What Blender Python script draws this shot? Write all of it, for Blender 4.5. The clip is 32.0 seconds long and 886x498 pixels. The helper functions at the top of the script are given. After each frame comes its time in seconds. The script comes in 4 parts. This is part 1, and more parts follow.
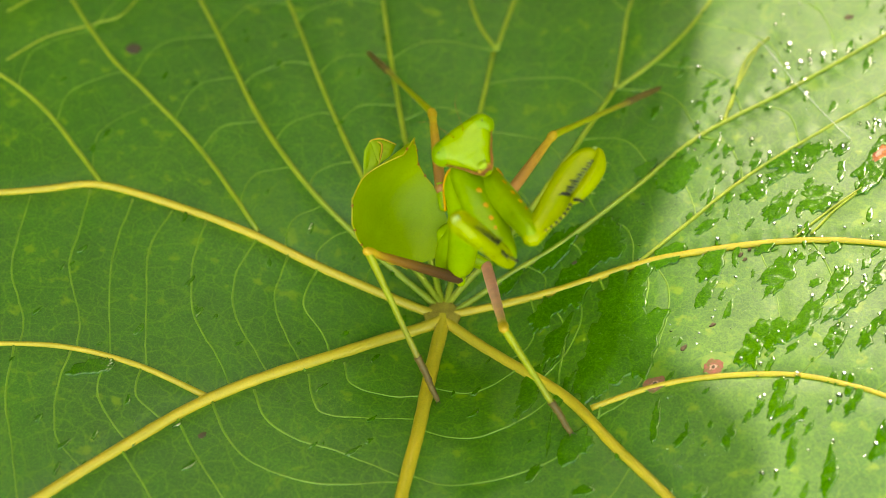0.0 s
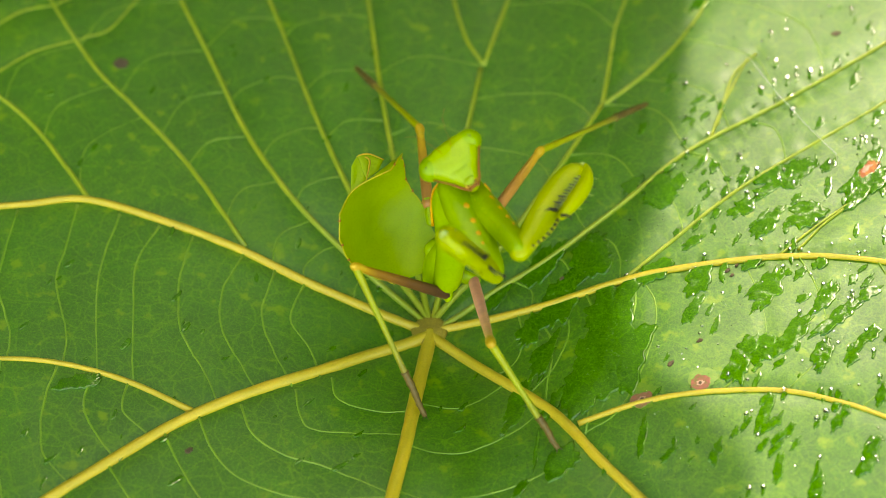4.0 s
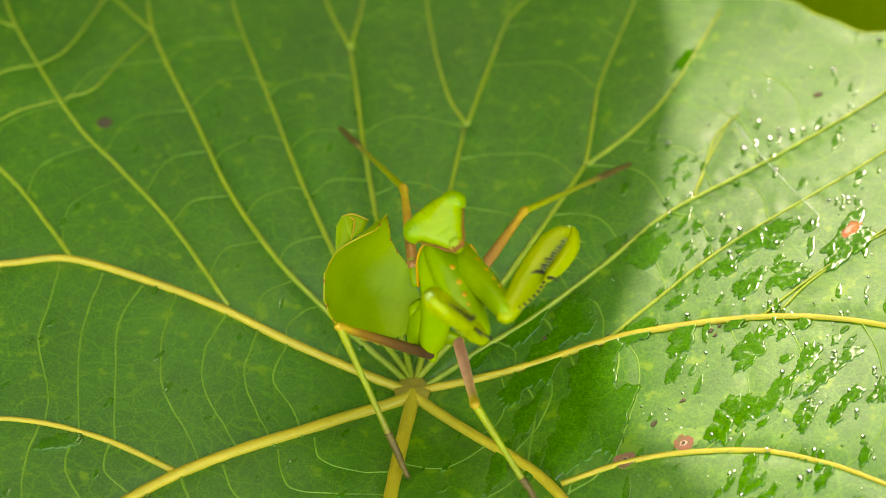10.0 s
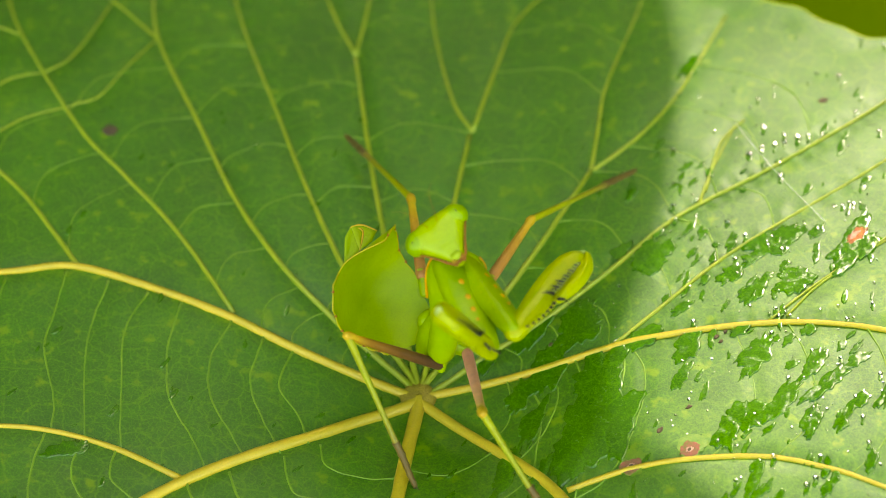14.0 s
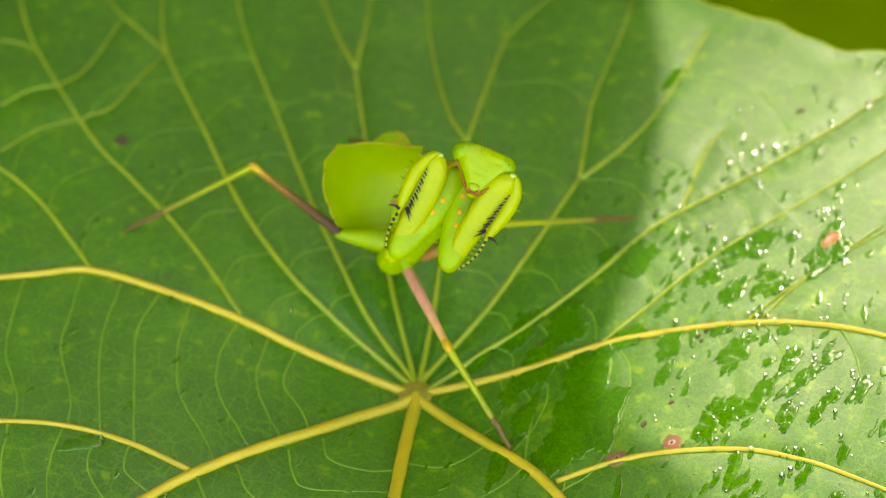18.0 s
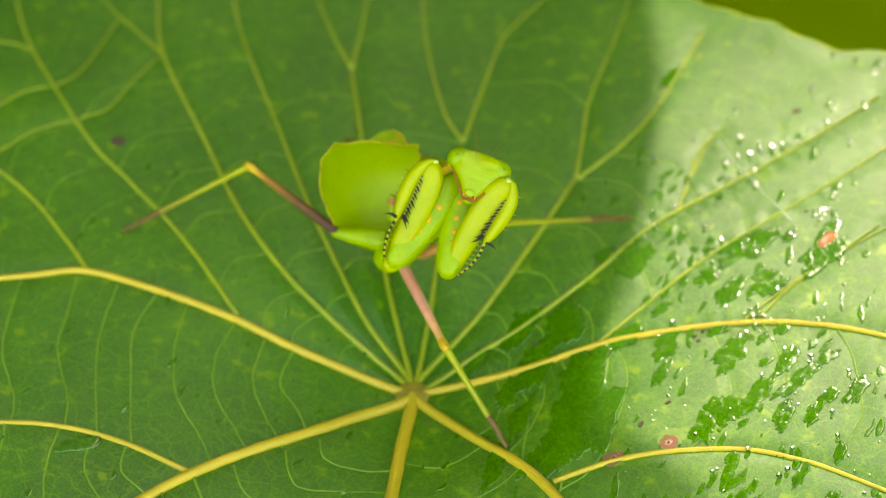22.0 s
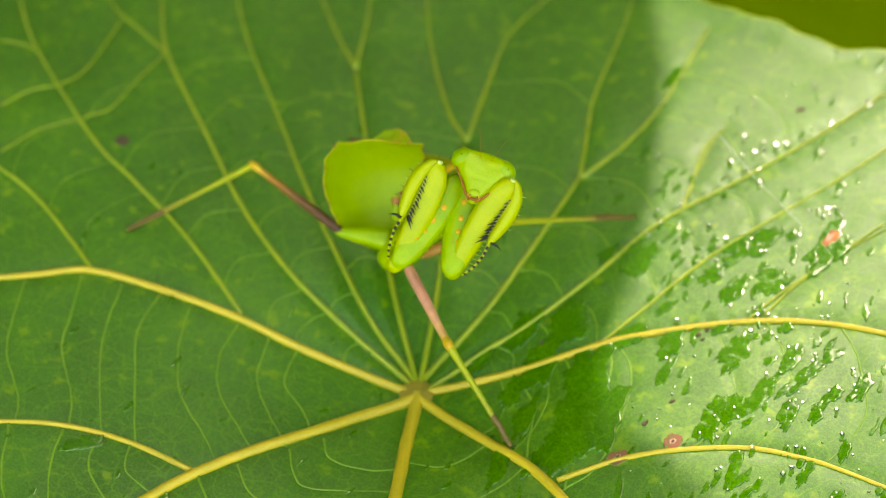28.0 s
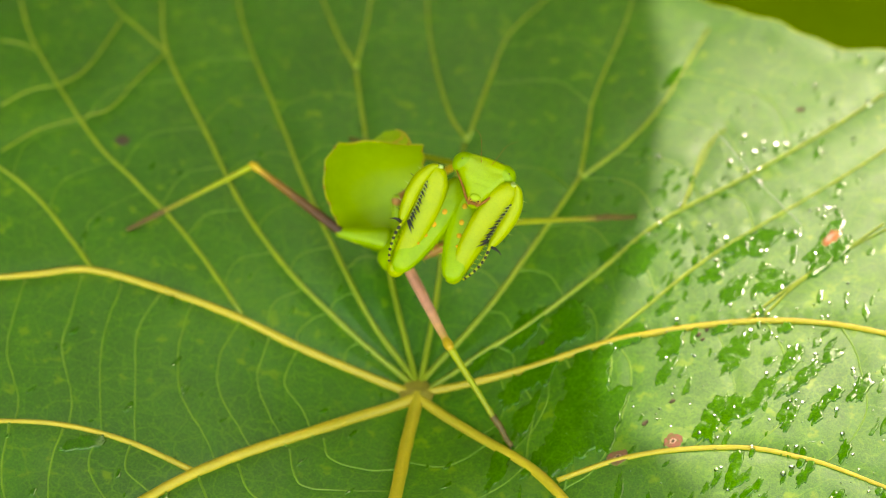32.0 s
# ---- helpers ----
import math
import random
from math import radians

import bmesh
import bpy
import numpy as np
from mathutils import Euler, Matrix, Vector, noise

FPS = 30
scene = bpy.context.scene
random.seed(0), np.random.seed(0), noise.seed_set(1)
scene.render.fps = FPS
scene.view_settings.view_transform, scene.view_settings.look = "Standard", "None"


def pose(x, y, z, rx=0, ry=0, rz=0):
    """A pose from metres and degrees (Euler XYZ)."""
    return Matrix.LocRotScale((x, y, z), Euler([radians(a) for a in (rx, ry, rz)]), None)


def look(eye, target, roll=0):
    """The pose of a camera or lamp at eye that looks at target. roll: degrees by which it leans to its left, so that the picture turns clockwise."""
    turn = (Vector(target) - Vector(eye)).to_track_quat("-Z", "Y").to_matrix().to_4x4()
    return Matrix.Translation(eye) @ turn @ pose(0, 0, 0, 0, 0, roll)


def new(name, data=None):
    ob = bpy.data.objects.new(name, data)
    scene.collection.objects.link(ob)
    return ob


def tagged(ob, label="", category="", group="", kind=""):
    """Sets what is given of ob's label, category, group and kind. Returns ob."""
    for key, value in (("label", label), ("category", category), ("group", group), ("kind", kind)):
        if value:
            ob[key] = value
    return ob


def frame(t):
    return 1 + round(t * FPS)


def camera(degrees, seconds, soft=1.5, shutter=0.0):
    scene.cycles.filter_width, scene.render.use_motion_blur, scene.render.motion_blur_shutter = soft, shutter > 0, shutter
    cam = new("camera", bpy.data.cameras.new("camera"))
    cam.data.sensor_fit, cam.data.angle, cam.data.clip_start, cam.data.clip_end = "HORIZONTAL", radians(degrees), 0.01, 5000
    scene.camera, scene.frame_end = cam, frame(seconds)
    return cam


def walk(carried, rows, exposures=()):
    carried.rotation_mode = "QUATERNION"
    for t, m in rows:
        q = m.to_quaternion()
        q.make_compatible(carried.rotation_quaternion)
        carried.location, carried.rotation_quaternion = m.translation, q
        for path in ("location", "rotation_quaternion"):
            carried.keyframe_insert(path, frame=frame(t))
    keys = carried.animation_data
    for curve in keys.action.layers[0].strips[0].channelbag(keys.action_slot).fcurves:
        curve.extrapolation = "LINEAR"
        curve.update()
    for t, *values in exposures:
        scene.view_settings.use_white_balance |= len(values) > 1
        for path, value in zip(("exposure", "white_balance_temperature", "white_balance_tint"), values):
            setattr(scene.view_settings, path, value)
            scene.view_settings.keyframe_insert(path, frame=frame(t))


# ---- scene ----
cam = camera(24.0, 32.0, soft=0.9)
cam.data.dof.use_dof = True
cam.data.dof.focus_distance = 0.183
cam.data.dof.aperture_fstop = 24.0
EYE = (0.0, -0.11737, 0.14942)
# seconds, millimetres drawn back, pitch, roll, yaw
ROWS = [
    (0.0, 0.00, -50.000, 0.000, -0.000),
    (0.5, 0.00, -50.111, -0.074, -0.032),
    (1.0, 0.00, -50.046, -0.098, -0.095),
    (1.5, 0.00, -49.880, -0.173, -0.142),
    (2.0, 0.00, -49.932, -0.274, -0.139),
    (2.5, 0.00, -50.125, -0.300, -0.104),
    (3.0, 0.00, -49.933, -0.243, -0.113),
    (3.5, 0.00, -49.747, -0.265, -0.127),
    (5.5, 0.00, -49.263, -0.476, -0.253),
    (6.0, 0.00, -49.328, -0.270, 0.022),
    (6.5, 0.00, -47.595, -0.340, -0.085),
    (7.0, 0.00, -45.324, -0.060, 0.226),
    (7.5, 0.00, -45.701, 0.258, 0.501),
    (8.0, 0.00, -46.178, 0.102, 0.465),
    (8.5, 0.00, -47.365, 0.291, 0.560),
    (9.0, 0.00, -47.984, -0.796, -0.459),
    (9.5, 0.00, -47.914, -0.912, -0.490),
    (10.0, 0.00, -47.935, -0.732, -0.393),
    (10.5, 0.00, -47.950, -0.591, -0.328),
    (11.0, 0.00, -47.835, -0.524, -0.331),
    (11.5, 0.00, -47.747, -0.491, -0.409),
    (12.0, 0.00, -47.735, -0.549, -0.437),
    (12.5, 0.00, -47.778, -0.534, -0.467),
    (13.0, 0.00, -47.762, -0.499, -0.491),
    (13.5, 0.00, -47.756, -0.521, -0.414),
    (14.0, 0.00, -47.754, -0.533, -0.387),
    (14.5, 0.00, -47.754, -0.525, -0.374),
    (16.5, 10.48, -47.787, -0.476, -0.559),
    (17.0, 10.48, -47.788, -0.455, -0.535),
    (17.5, 10.48, -47.761, -0.482, -0.543),
    (18.0, 10.48, -47.751, -0.546, -0.499),
    (18.5, 10.48, -47.751, -0.557, -0.516),
    (19.0, 10.48, -47.750, -0.493, -0.556),
    (19.5, 10.48, -47.704, -0.590, -0.548),
    (20.0, 10.48, -47.748, -0.556, -0.562),
    (20.5, 10.48, -47.750, -0.578, -0.530),
    (21.0, 10.48, -47.713, -0.570, -0.612),
    (21.5, 10.48, -47.724, -0.606, -0.545),
    (22.0, 10.48, -47.741, -0.552, -0.631),
    (22.5, 10.48, -47.749, -0.563, -0.605),
    (23.0, 10.48, -47.771, -0.537, -0.598),
    (23.5, 10.48, -47.751, -0.576, -0.540),
    (24.0, 10.48, -47.752, -0.554, -0.542),
    (24.5, 10.48, -47.762, -0.502, -0.581),
    (25.0, 10.48, -47.789, -0.462, -0.578),
    (25.5, 10.48, -47.789, -0.462, -0.571),
    (27.5, 10.48, -47.762, -0.469, -0.549),
    (28.0, 10.48, -47.769, -0.445, -0.582),
    (32.0, 10.48, -47.773, -0.448, -0.575),
]
BACK = Vector((0.0, -math.cos(radians(50)), math.sin(radians(50)))) * 0.001
walk(cam, [(t, pose(*(Vector(EYE) + BACK * b), 90 + pitch, roll, yaw)) for t, b, pitch, roll, yaw in ROWS], [(0.0, 3.06, 9900, 4), (32.0, 3.06, 9900, 4)])

# ---- light: open sky, a low sun behind the leaf ----
SUN = Vector((0.06, 0.635, 0.77)).normalized()
world = bpy.data.worlds.new("sky")
scene.world = world
world.use_nodes = True
wn = world.node_tree
sky = wn.nodes.new("ShaderNodeTexSky")
sky.sky_type = "NISHITA"
sky.sun_disc = False
sky.sun_elevation = math.asin(SUN.z)
sky.sun_rotation = math.atan2(SUN.x, SUN.y)
sky.air_density = 1.0
sky.dust_density = 1.6
wn.links.new(sky.outputs[0], wn.nodes["Background"].inputs[0])
wn.nodes["Background"].inputs[1].default_value = 0.15
sun_data = bpy.data.lights.new("sun", "SUN")
sun_data.energy = 0.46
sun_data.angle = radians(0.5)
sun_data.color = (1.0, 0.995, 0.985)
sun = new("sun", sun_data)
sun.matrix_world = look(SUN * 2, (0, 0, 0))

MM = 0.001


# ---- materials ----
class Paint:
    """A principled material with its nodes at hand; its texture space is in millimetres."""

    def __init__(self, name, color, rough=0.5, spec=0.5):
        self.mat = bpy.data.materials.new(name)
        self.mat.use_nodes = True
        self.tree = self.mat.node_tree
        self.bsdf = self.tree.nodes["Principled BSDF"]
        self.put("Base Color", (*color, 1))
        self.put("Roughness", rough)
        self.put("Specular IOR Level", spec)
        tc = self.node("ShaderNodeTexCoord")
        mp = self.node("ShaderNodeMapping")
        mp.inputs["Scale"].default_value = (1000, 1000, 1000)
        self.link(tc.outputs["Object"], mp.inputs["Vector"])
        self.space = mp.outputs["Vector"]

    def node(self, kind):
        return self.tree.nodes.new(kind)

    def link(self, a, b):
        self.tree.links.new(a, b)

    def put(self, socket, value):
        self.bsdf.inputs[socket].default_value = value

    def wire(self, out, socket):
        self.link(out, self.bsdf.inputs[socket])

    def noise(self, scale, detail=4, rough=0.55, space=None):
        n = self.node("ShaderNodeTexNoise")
        n.inputs["Scale"].default_value = scale
        n.inputs["Detail"].default_value = detail
        n.inputs["Roughness"].default_value = rough
        self.link(space or self.space, n.inputs["Vector"])
        return n.outputs["Fac"]

    def cells(self, scale, feature="DISTANCE_TO_EDGE", space=None):
        n = self.node("ShaderNodeTexVoronoi")
        n.feature = feature
        n.inputs["Scale"].default_value = scale
        self.link(space or self.space, n.inputs["Vector"])
        return n.outputs["Distance"]

    def warped(self, scale, amount):
        n = self.node("ShaderNodeTexNoise")
        n.inputs["Scale"].default_value = scale
        self.link(self.space, n.inputs["Vector"])
        m = self.node("ShaderNodeMixRGB")
        m.blend_type = "LINEAR_LIGHT"
        m.inputs[0].default_value = amount
        self.link(self.space, m.inputs[1])
        self.link(n.outputs["Color"], m.inputs[2])
        return m.outputs[0]

    def ramp(self, fac, *stops):
        n = self.node("ShaderNodeValToRGB")
        r = n.color_ramp
        while len(r.elements) < len(stops):
            r.elements.new(0.5)
        for e, (p, c) in zip(r.elements, stops):
            e.position = p
            e.color = (*c, 1) if not isinstance(c, (int, float)) else (c, c, c, 1)
        self.link(fac, n.inputs[0])
        return n.outputs[0]

    def mix(self, fac, a, b, blend="MIX"):
        n = self.node("ShaderNodeMixRGB")
        n.blend_type = blend
        for i, (socket, v) in enumerate(zip(n.inputs, (fac, a, b))):
            if isinstance(v, (int, float)):
                socket.default_value = v if i == 0 else (v, v, v, 1)
            elif isinstance(v, tuple):
                socket.default_value = (*v, 1)
            else:
                self.link(v, socket)
        return n.outputs[0]

    def bump(self, height, strength, distance):
        n = self.node("ShaderNodeBump")
        n.inputs["Strength"].default_value = strength
        n.inputs["Distance"].default_value = distance
        self.link(height, n.inputs["Height"])
        old = self.bsdf.inputs["Normal"].links
        if old:
            self.link(old[0].from_socket, n.inputs["Normal"])
        self.wire(n.outputs["Normal"], "Normal")
        return self


def leaf_paint(name, dark, mid, pale, rough, film=False):
    p = Paint(name, mid, rough, 0.5)
    tone = p.ramp(p.noise(0.05, 5, 0.6), (0.30, dark), (0.55, mid), (0.80, pale))
    warped = p.warped(0.5, 0.6)
    # blotches between the fine veins
    blotch = p.ramp(p.noise(0.55, 4, 0.65, warped), (0.40, 0.55), (0.56, 0.0))
    tone = p.mix(blotch, tone, dark)
    net = p.ramp(p.cells(0.36, space=warped), (0.0, 1.0), (0.02, 0.6), (0.045, 0.0))
    middle = p.ramp(p.cells(0.85, space=warped), (0.0, 1.0), (0.02, 0.6), (0.05, 0.0))
    fine = p.ramp(p.cells(2.4, space=warped), (0.0, 1.0), (0.12, 0.0))
    for lines, amount in ((net, 0.46), (middle, 0.34), (fine, 0.34)):
        tone = p.mix(p.mix(1.0, lines, amount, "MULTIPLY"), tone, tuple(1.15 * c for c in pale))
    grain = p.noise(3.2, 3, 0.7)
    tone = p.mix(p.ramp(grain, (0.35, 0.55), (0.6, 0.0)), tone, dark)
    pores = p.noise(7.0, 2, 0.6)
    tone = p.mix(p.ramp(pores, (0.30, 0.45), (0.48, 0.0)), tone, (0.010, 0.060, 0.001))
    tone = p.mix(p.ramp(pores, (0.60 if not film else 0.56, 0.0), (0.74 if not film else 0.66, 0.35 if not film else 0.8)), tone, pale)
    # yellowed flecks
    where = p.ramp(p.noise(0.07, 2, 0.5), (0.38, 0.0), (0.54, 0.55))
    fleck = p.ramp(p.noise(0.55, 3, 0.5), (0.61, 0.0), (0.70, 1.0 if not film else 0.0))
    tone = p.mix(p.mix(1.0, where, fleck, "MULTIPLY"), tone, (0.22, 0.34, 0.003))
    p.wire(tone, "Base Color")
    gloss = p.noise(0.4, 5, 0.65) if not film else p.noise(1.1, 5, 0.7)
    p.wire(p.ramp(gloss, *(((0.3, rough - 0.04), (0.75, rough + 0.07)) if not film else ((0.50, rough), (0.66, 0.30)))), "Roughness")
    if film:
        p.bump(grain, 0.1, 0.00003)
        p.bump(p.noise(0.9, 3, 0.6), 0.25, 0.00012)
    else:
        p.bump(p.cells(2.4, space=warped), 0.16, 0.00005)
        p.bump(grain, 0.16, 0.00004)
        p.bump(pores, 0.3, 0.00003)
        p.put("Specular IOR Level", 0.46)
        p.bump(p.noise(0.35, 2), 0.03, 0.0003)
    return p.mat


LEAF = leaf_paint("leaf_green", (0.017, 0.098, 0.0003), (0.040, 0.170, 0.0006), (0.115, 0.260, 0.003), 0.46)


def thin_leaf_paint():
    """A leaf blade that lets some of the sun through."""
    p = Paint("thin_leaf", (0.06, 0.20, 0.005), 0.45, 0.4)
    tone = p.ramp(p.noise(0.05, 5, 0.6), (0.3, (0.05, 0.18, 0.004)), (0.7, (0.09, 0.24, 0.008)))
    p.wire(tone, "Base Color")
    through_light = p.node("ShaderNodeBsdfTranslucent")
    # strong transmission, so the added overhead leaf also brightens what it shades
    through_light.inputs["Color"].default_value = (0.42, 0.62, 0.22, 1)
    blend = p.node("ShaderNodeMixShader")
    blend.inputs[0].default_value = 0.65
    out = p.tree.nodes["Material Output"]
    p.link(p.bsdf.outputs[0], blend.inputs[1])
    p.link(through_light.outputs[0], blend.inputs[2])
    p.link(blend.outputs[0], out.inputs["Surface"])
    return p.mat


THIN_LEAF = thin_leaf_paint()
WET = leaf_paint("wet_leaf_green", (0.018, 0.095, 0.002), (0.032, 0.140, 0.002), (0.075, 0.220, 0.004), 0.07, film=True)


def plain_paint(name, color, second, rough, scale=0.8, spec=0.5, glow=0.0, bump=0.00004):
    p = Paint(name, color, rough, spec)
    tone = p.ramp(p.noise(scale, 4, 0.6), (0.32, second), (0.68, color))
    tone = p.mix(p.ramp(p.noise(5.0, 3, 0.6), (0.38, 0.35), (0.55, 0.0)), tone, second)
    p.wire(p.mix(p.ramp(p.noise(8.0, 2, 0.6), (0.35, 0.22), (0.5, 0.0)), tone, 0.5, "MULTIPLY"), "Base Color")
    p.bump(p.noise(scale * 5, 3), 0.3, bump)
    if glow:
        p.put("Subsurface Weight", glow)
        p.put("Subsurface Radius", (1.0, 1.0, 0.2))
        p.put("Subsurface Scale", 0.0012)
    return p.mat


VEIN = plain_paint("vein_yellow", (0.62, 0.41, 0.022), (0.50, 0.36, 0.018), 0.45, 0.5)
SIDE = plain_paint("side_vein_yellow", (0.36, 0.38, 0.02), (0.24, 0.31, 0.012), 0.45, 0.5)
CROSS = plain_paint("cross_vein_green", (0.20, 0.34, 0.02), (0.11, 0.25, 0.01), 0.45, 0.6)
HUB = plain_paint("hub_brown", (0.40, 0.28, 0.02), (0.24, 0.16, 0.01), 0.6, 1.2, bump=0.0002)
GREEN = plain_paint("insect_green", (0.316, 0.427, 0.00237), (0.221, 0.34, 0.00237), 0.40, 0.4, 0.26, 0.07)
LIME = plain_paint("insect_lime", (0.427, 0.436, 0.00158), (0.333, 0.38, 0.00158), 0.40, 0.4, 0.26, 0.07)
CREST = plain_paint("pale_fuzz", (0.548, 0.603, 0.201), (0.438, 0.512, 0.0913), 0.6, 2.0, 0.3)
FACE = plain_paint("face_green", (0.369, 0.46, 0.00493), (0.296, 0.403, 0.00328), 0.30, 0.5, 0.32, 0.12)
BELLY = plain_paint("belly_green", (0.315, 0.418, 0.00175), (0.235, 0.34, 0.00175), 0.5, 0.22, 0.25, 0.25)
EYE_GREEN = plain_paint("eye_green", (0.274, 0.4, 0.00296), (0.222, 0.347, 0.00296), 0.36, 0.5, 0.3, 0.18)
ORANGE = plain_paint("orange_spot", (0.84, 0.40, 0.01), (0.72, 0.30, 0.008), 0.5, 2.0, 0.3)
BROWN = plain_paint("brown_rim", (0.42, 0.14, 0.012), (0.26, 0.08, 0.01), 0.5, 2.0, 0.3)
BLACK = plain_paint("spine_black", (0.010, 0.009, 0.007), (0.018, 0.014, 0.010), 0.35, 3.0, 0.3)
TARSUS = plain_paint("foot_brown", (0.182, 0.117, 0.0195), (0.104, 0.0585, 0.013), 0.5, 0.5, 0.3)
OCHRE = plain_paint("knee_ochre", (0.64, 0.38, 0.02), (0.54, 0.29, 0.015), 0.45, 1.0, 0.3)
MARGIN = plain_paint("margin_brown", (0.44, 0.46, 0.01), (0.44, 0.30, 0.01), 0.5, 0.7, 0.3)
OLIVE = plain_paint("leg_olive", (0.50, 0.47, 0.008), (0.38, 0.39, 0.006), 0.45, 0.7, 0.3)


def limb_paint(name, length, *stops):
    """Colours that run along a limb, from its root to its knee."""
    p = Paint(name, stops[0][1], 0.42, 0.3)
    cut = p.node("ShaderNodeSeparateXYZ")
    p.link(p.space, cut.inputs[0])
    way = p.node("ShaderNodeMath")
    way.operation = "DIVIDE"
    way.inputs[1].default_value = length
    p.link(cut.outputs[2], way.inputs[0])
    tone = p.ramp(way.outputs[0], *stops)
    tone = p.mix(p.ramp(p.noise(0.8, 4, 0.6), (0.35, 0.4), (0.65, 0.0)), tone, 0.55, "MULTIPLY")
    p.wire(tone, "Base Color")
    p.bump(p.noise(4, 3), 0.3, 0.00003)
    return p.mat


PINK = limb_paint("leg_pink", 11.3, (0.0, (0.80, 0.30, 0.17)), (0.5, (0.98, 0.38, 0.22)), (0.8, (0.95, 0.42, 0.16)), (1.0, (0.72, 0.42, 0.05)))
PURPLE = limb_paint("leg_purple", 11.5, (0.0, (0.075, 0.03, 0.013)), (0.45, (0.16, 0.062, 0.013)), (0.78, (0.36, 0.15, 0.014)), (1.0, (0.72, 0.40, 0.02)))
RUST = limb_paint("leg_rust", 9.5, (0.0, (0.50, 0.20, 0.05)), (0.45, (0.54, 0.24, 0.03)), (0.8, (0.62, 0.34, 0.02)), (1.0, (0.62, 0.40, 0.015)))
SHIN = limb_paint("shin_olive", 11.0, (0.0, (0.38, 0.37, 0.008)), (0.5, (0.30, 0.31, 0.01)), (0.85, (0.27, 0.24, 0.015)), (1.0, (0.24, 0.17, 0.025)))
RED = plain_paint("sore_red", (0.38, 0.08, 0.06), (0.14, 0.12, 0.02), 0.7, 2.6)
HALO = plain_paint("halo_yellow", (0.15, 0.27, 0.006), (0.07, 0.20, 0.003), 0.45, 1.0)
TORN = plain_paint("sore_orange", (0.62, 0.20, 0.035), (0.28, 0.05, 0.015), 0.7, 2.2)
SORE = plain_paint("sore_pale", (0.62, 0.36, 0.24), (0.46, 0.20, 0.12), 0.6, 2.2)
SCAB = plain_paint("scab_brown", (0.05, 0.032, 0.014), (0.11, 0.065, 0.025), 0.8, 1.8)
SILK = plain_paint("silk_white", (0.8, 0.8, 0.75), (0.7, 0.7, 0.65), 0.3, 1.0)
BARK = plain_paint("stem_green", (0.16, 0.22, 0.03), (0.10, 0.14, 0.02), 0.6, 0.2)


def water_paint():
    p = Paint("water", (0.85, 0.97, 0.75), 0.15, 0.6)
    # IOR set above that of water, to strengthen the glint of drops
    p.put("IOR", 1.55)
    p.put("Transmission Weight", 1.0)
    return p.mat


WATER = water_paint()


def ground_paint():
    p = Paint("undergrowth", (0.05, 0.08, 0.005), 0.95, 0.0)
    p.wire(p.ramp(p.noise(0.012, 5, 0.6), (0.3, (0.040, 0.072, 0.0005)), (0.7, (0.066, 0.112, 0.001))), "Base Color")
    p.bump(p.noise(0.05, 5), 0.6, 0.02)
    return p.mat


GROUND = ground_paint()


def sky_block_paint():
    # dark foliage colour for the unseen wall that blocks the sky
    p = Paint("woods", (0.04, 0.07, 0.01), 0.95, 0.0)
    p.wire(p.ramp(p.noise(0.002, 6, 0.65), (0.35, (0.025, 0.048, 0.002)), (0.65, (0.07, 0.12, 0.008))), "Base Color")
    return p.mat


SKY_BLOCK = sky_block_paint()


# ---- mesh helpers (millimetres in, metres out) ----
def part(name, bm, material, parent=None, label="", smooth=True):
    bm.normal_update()
    me = bpy.data.meshes.new(name)
    for f in bm.faces:
        f.smooth = smooth
    bm.to_mesh(me)
    bm.free()
    for m in material if isinstance(material, tuple) else (material,):
        me.materials.append(m)
    ob = new(name, me)
    if parent:
        ob.parent = parent
    if label:
        ob["label"] = label
    return ob


def rings(bm, loops, close=True):
    """Skin a row of vertex loops."""
    rows = [[bm.verts.new(v) for v in loop] for loop in loops]
    for a, b in zip(rows, rows[1:]):
        n = len(a)
        for i in range(n):
            bm.faces.new((a[i], a[(i + 1) % n], b[(i + 1) % n], b[i]))
    if close:
        bm.faces.new(rows[0][::-1])
        bm.faces.new(rows[-1])
    return rows


def spline(points, steps):
    """A smooth line through the points."""
    p = [2 * points[0] - points[1], *points, 2 * points[-1] - points[-2]]
    out = []
    for i in range(1, len(p) - 2):
        for k in range(steps):
            t = k / steps
            a, b, c, d = p[i - 1], p[i], p[i + 1], p[i + 2]
            out.append(0.5 * (2 * b + (c - a) * t + (2 * a - 5 * b + 4 * c - d) * t * t + (3 * b - a - 3 * c + d) * t * t * t))
    return [*out, points[-1]]


def tube(points, radii, sides=8, bm=None):
    """A tube along points in millimetres, with a radius for each."""
    bm = bm or bmesh.new()
    up = Vector((0.13, 0.21, 1)).normalized()
    loops = []
    for i, p in enumerate(points):
        ahead = (points[min(i + 1, len(points) - 1)] - points[max(i - 1, 0)]).normalized()
        if abs(ahead.dot(up)) > 0.95:
            up = Vector((1, 0.1, 0.05)).normalized()
        x = ahead.cross(up).normalized()
        y = ahead.cross(x)
        loops.append([(p + radii[i] * (math.cos(a) * x + math.sin(a) * y)) * MM for a in (2 * math.pi * k / sides for k in range(sides))])
    rings(bm, loops)
    bmesh.ops.recalc_face_normals(bm, faces=bm.faces)
    return bm


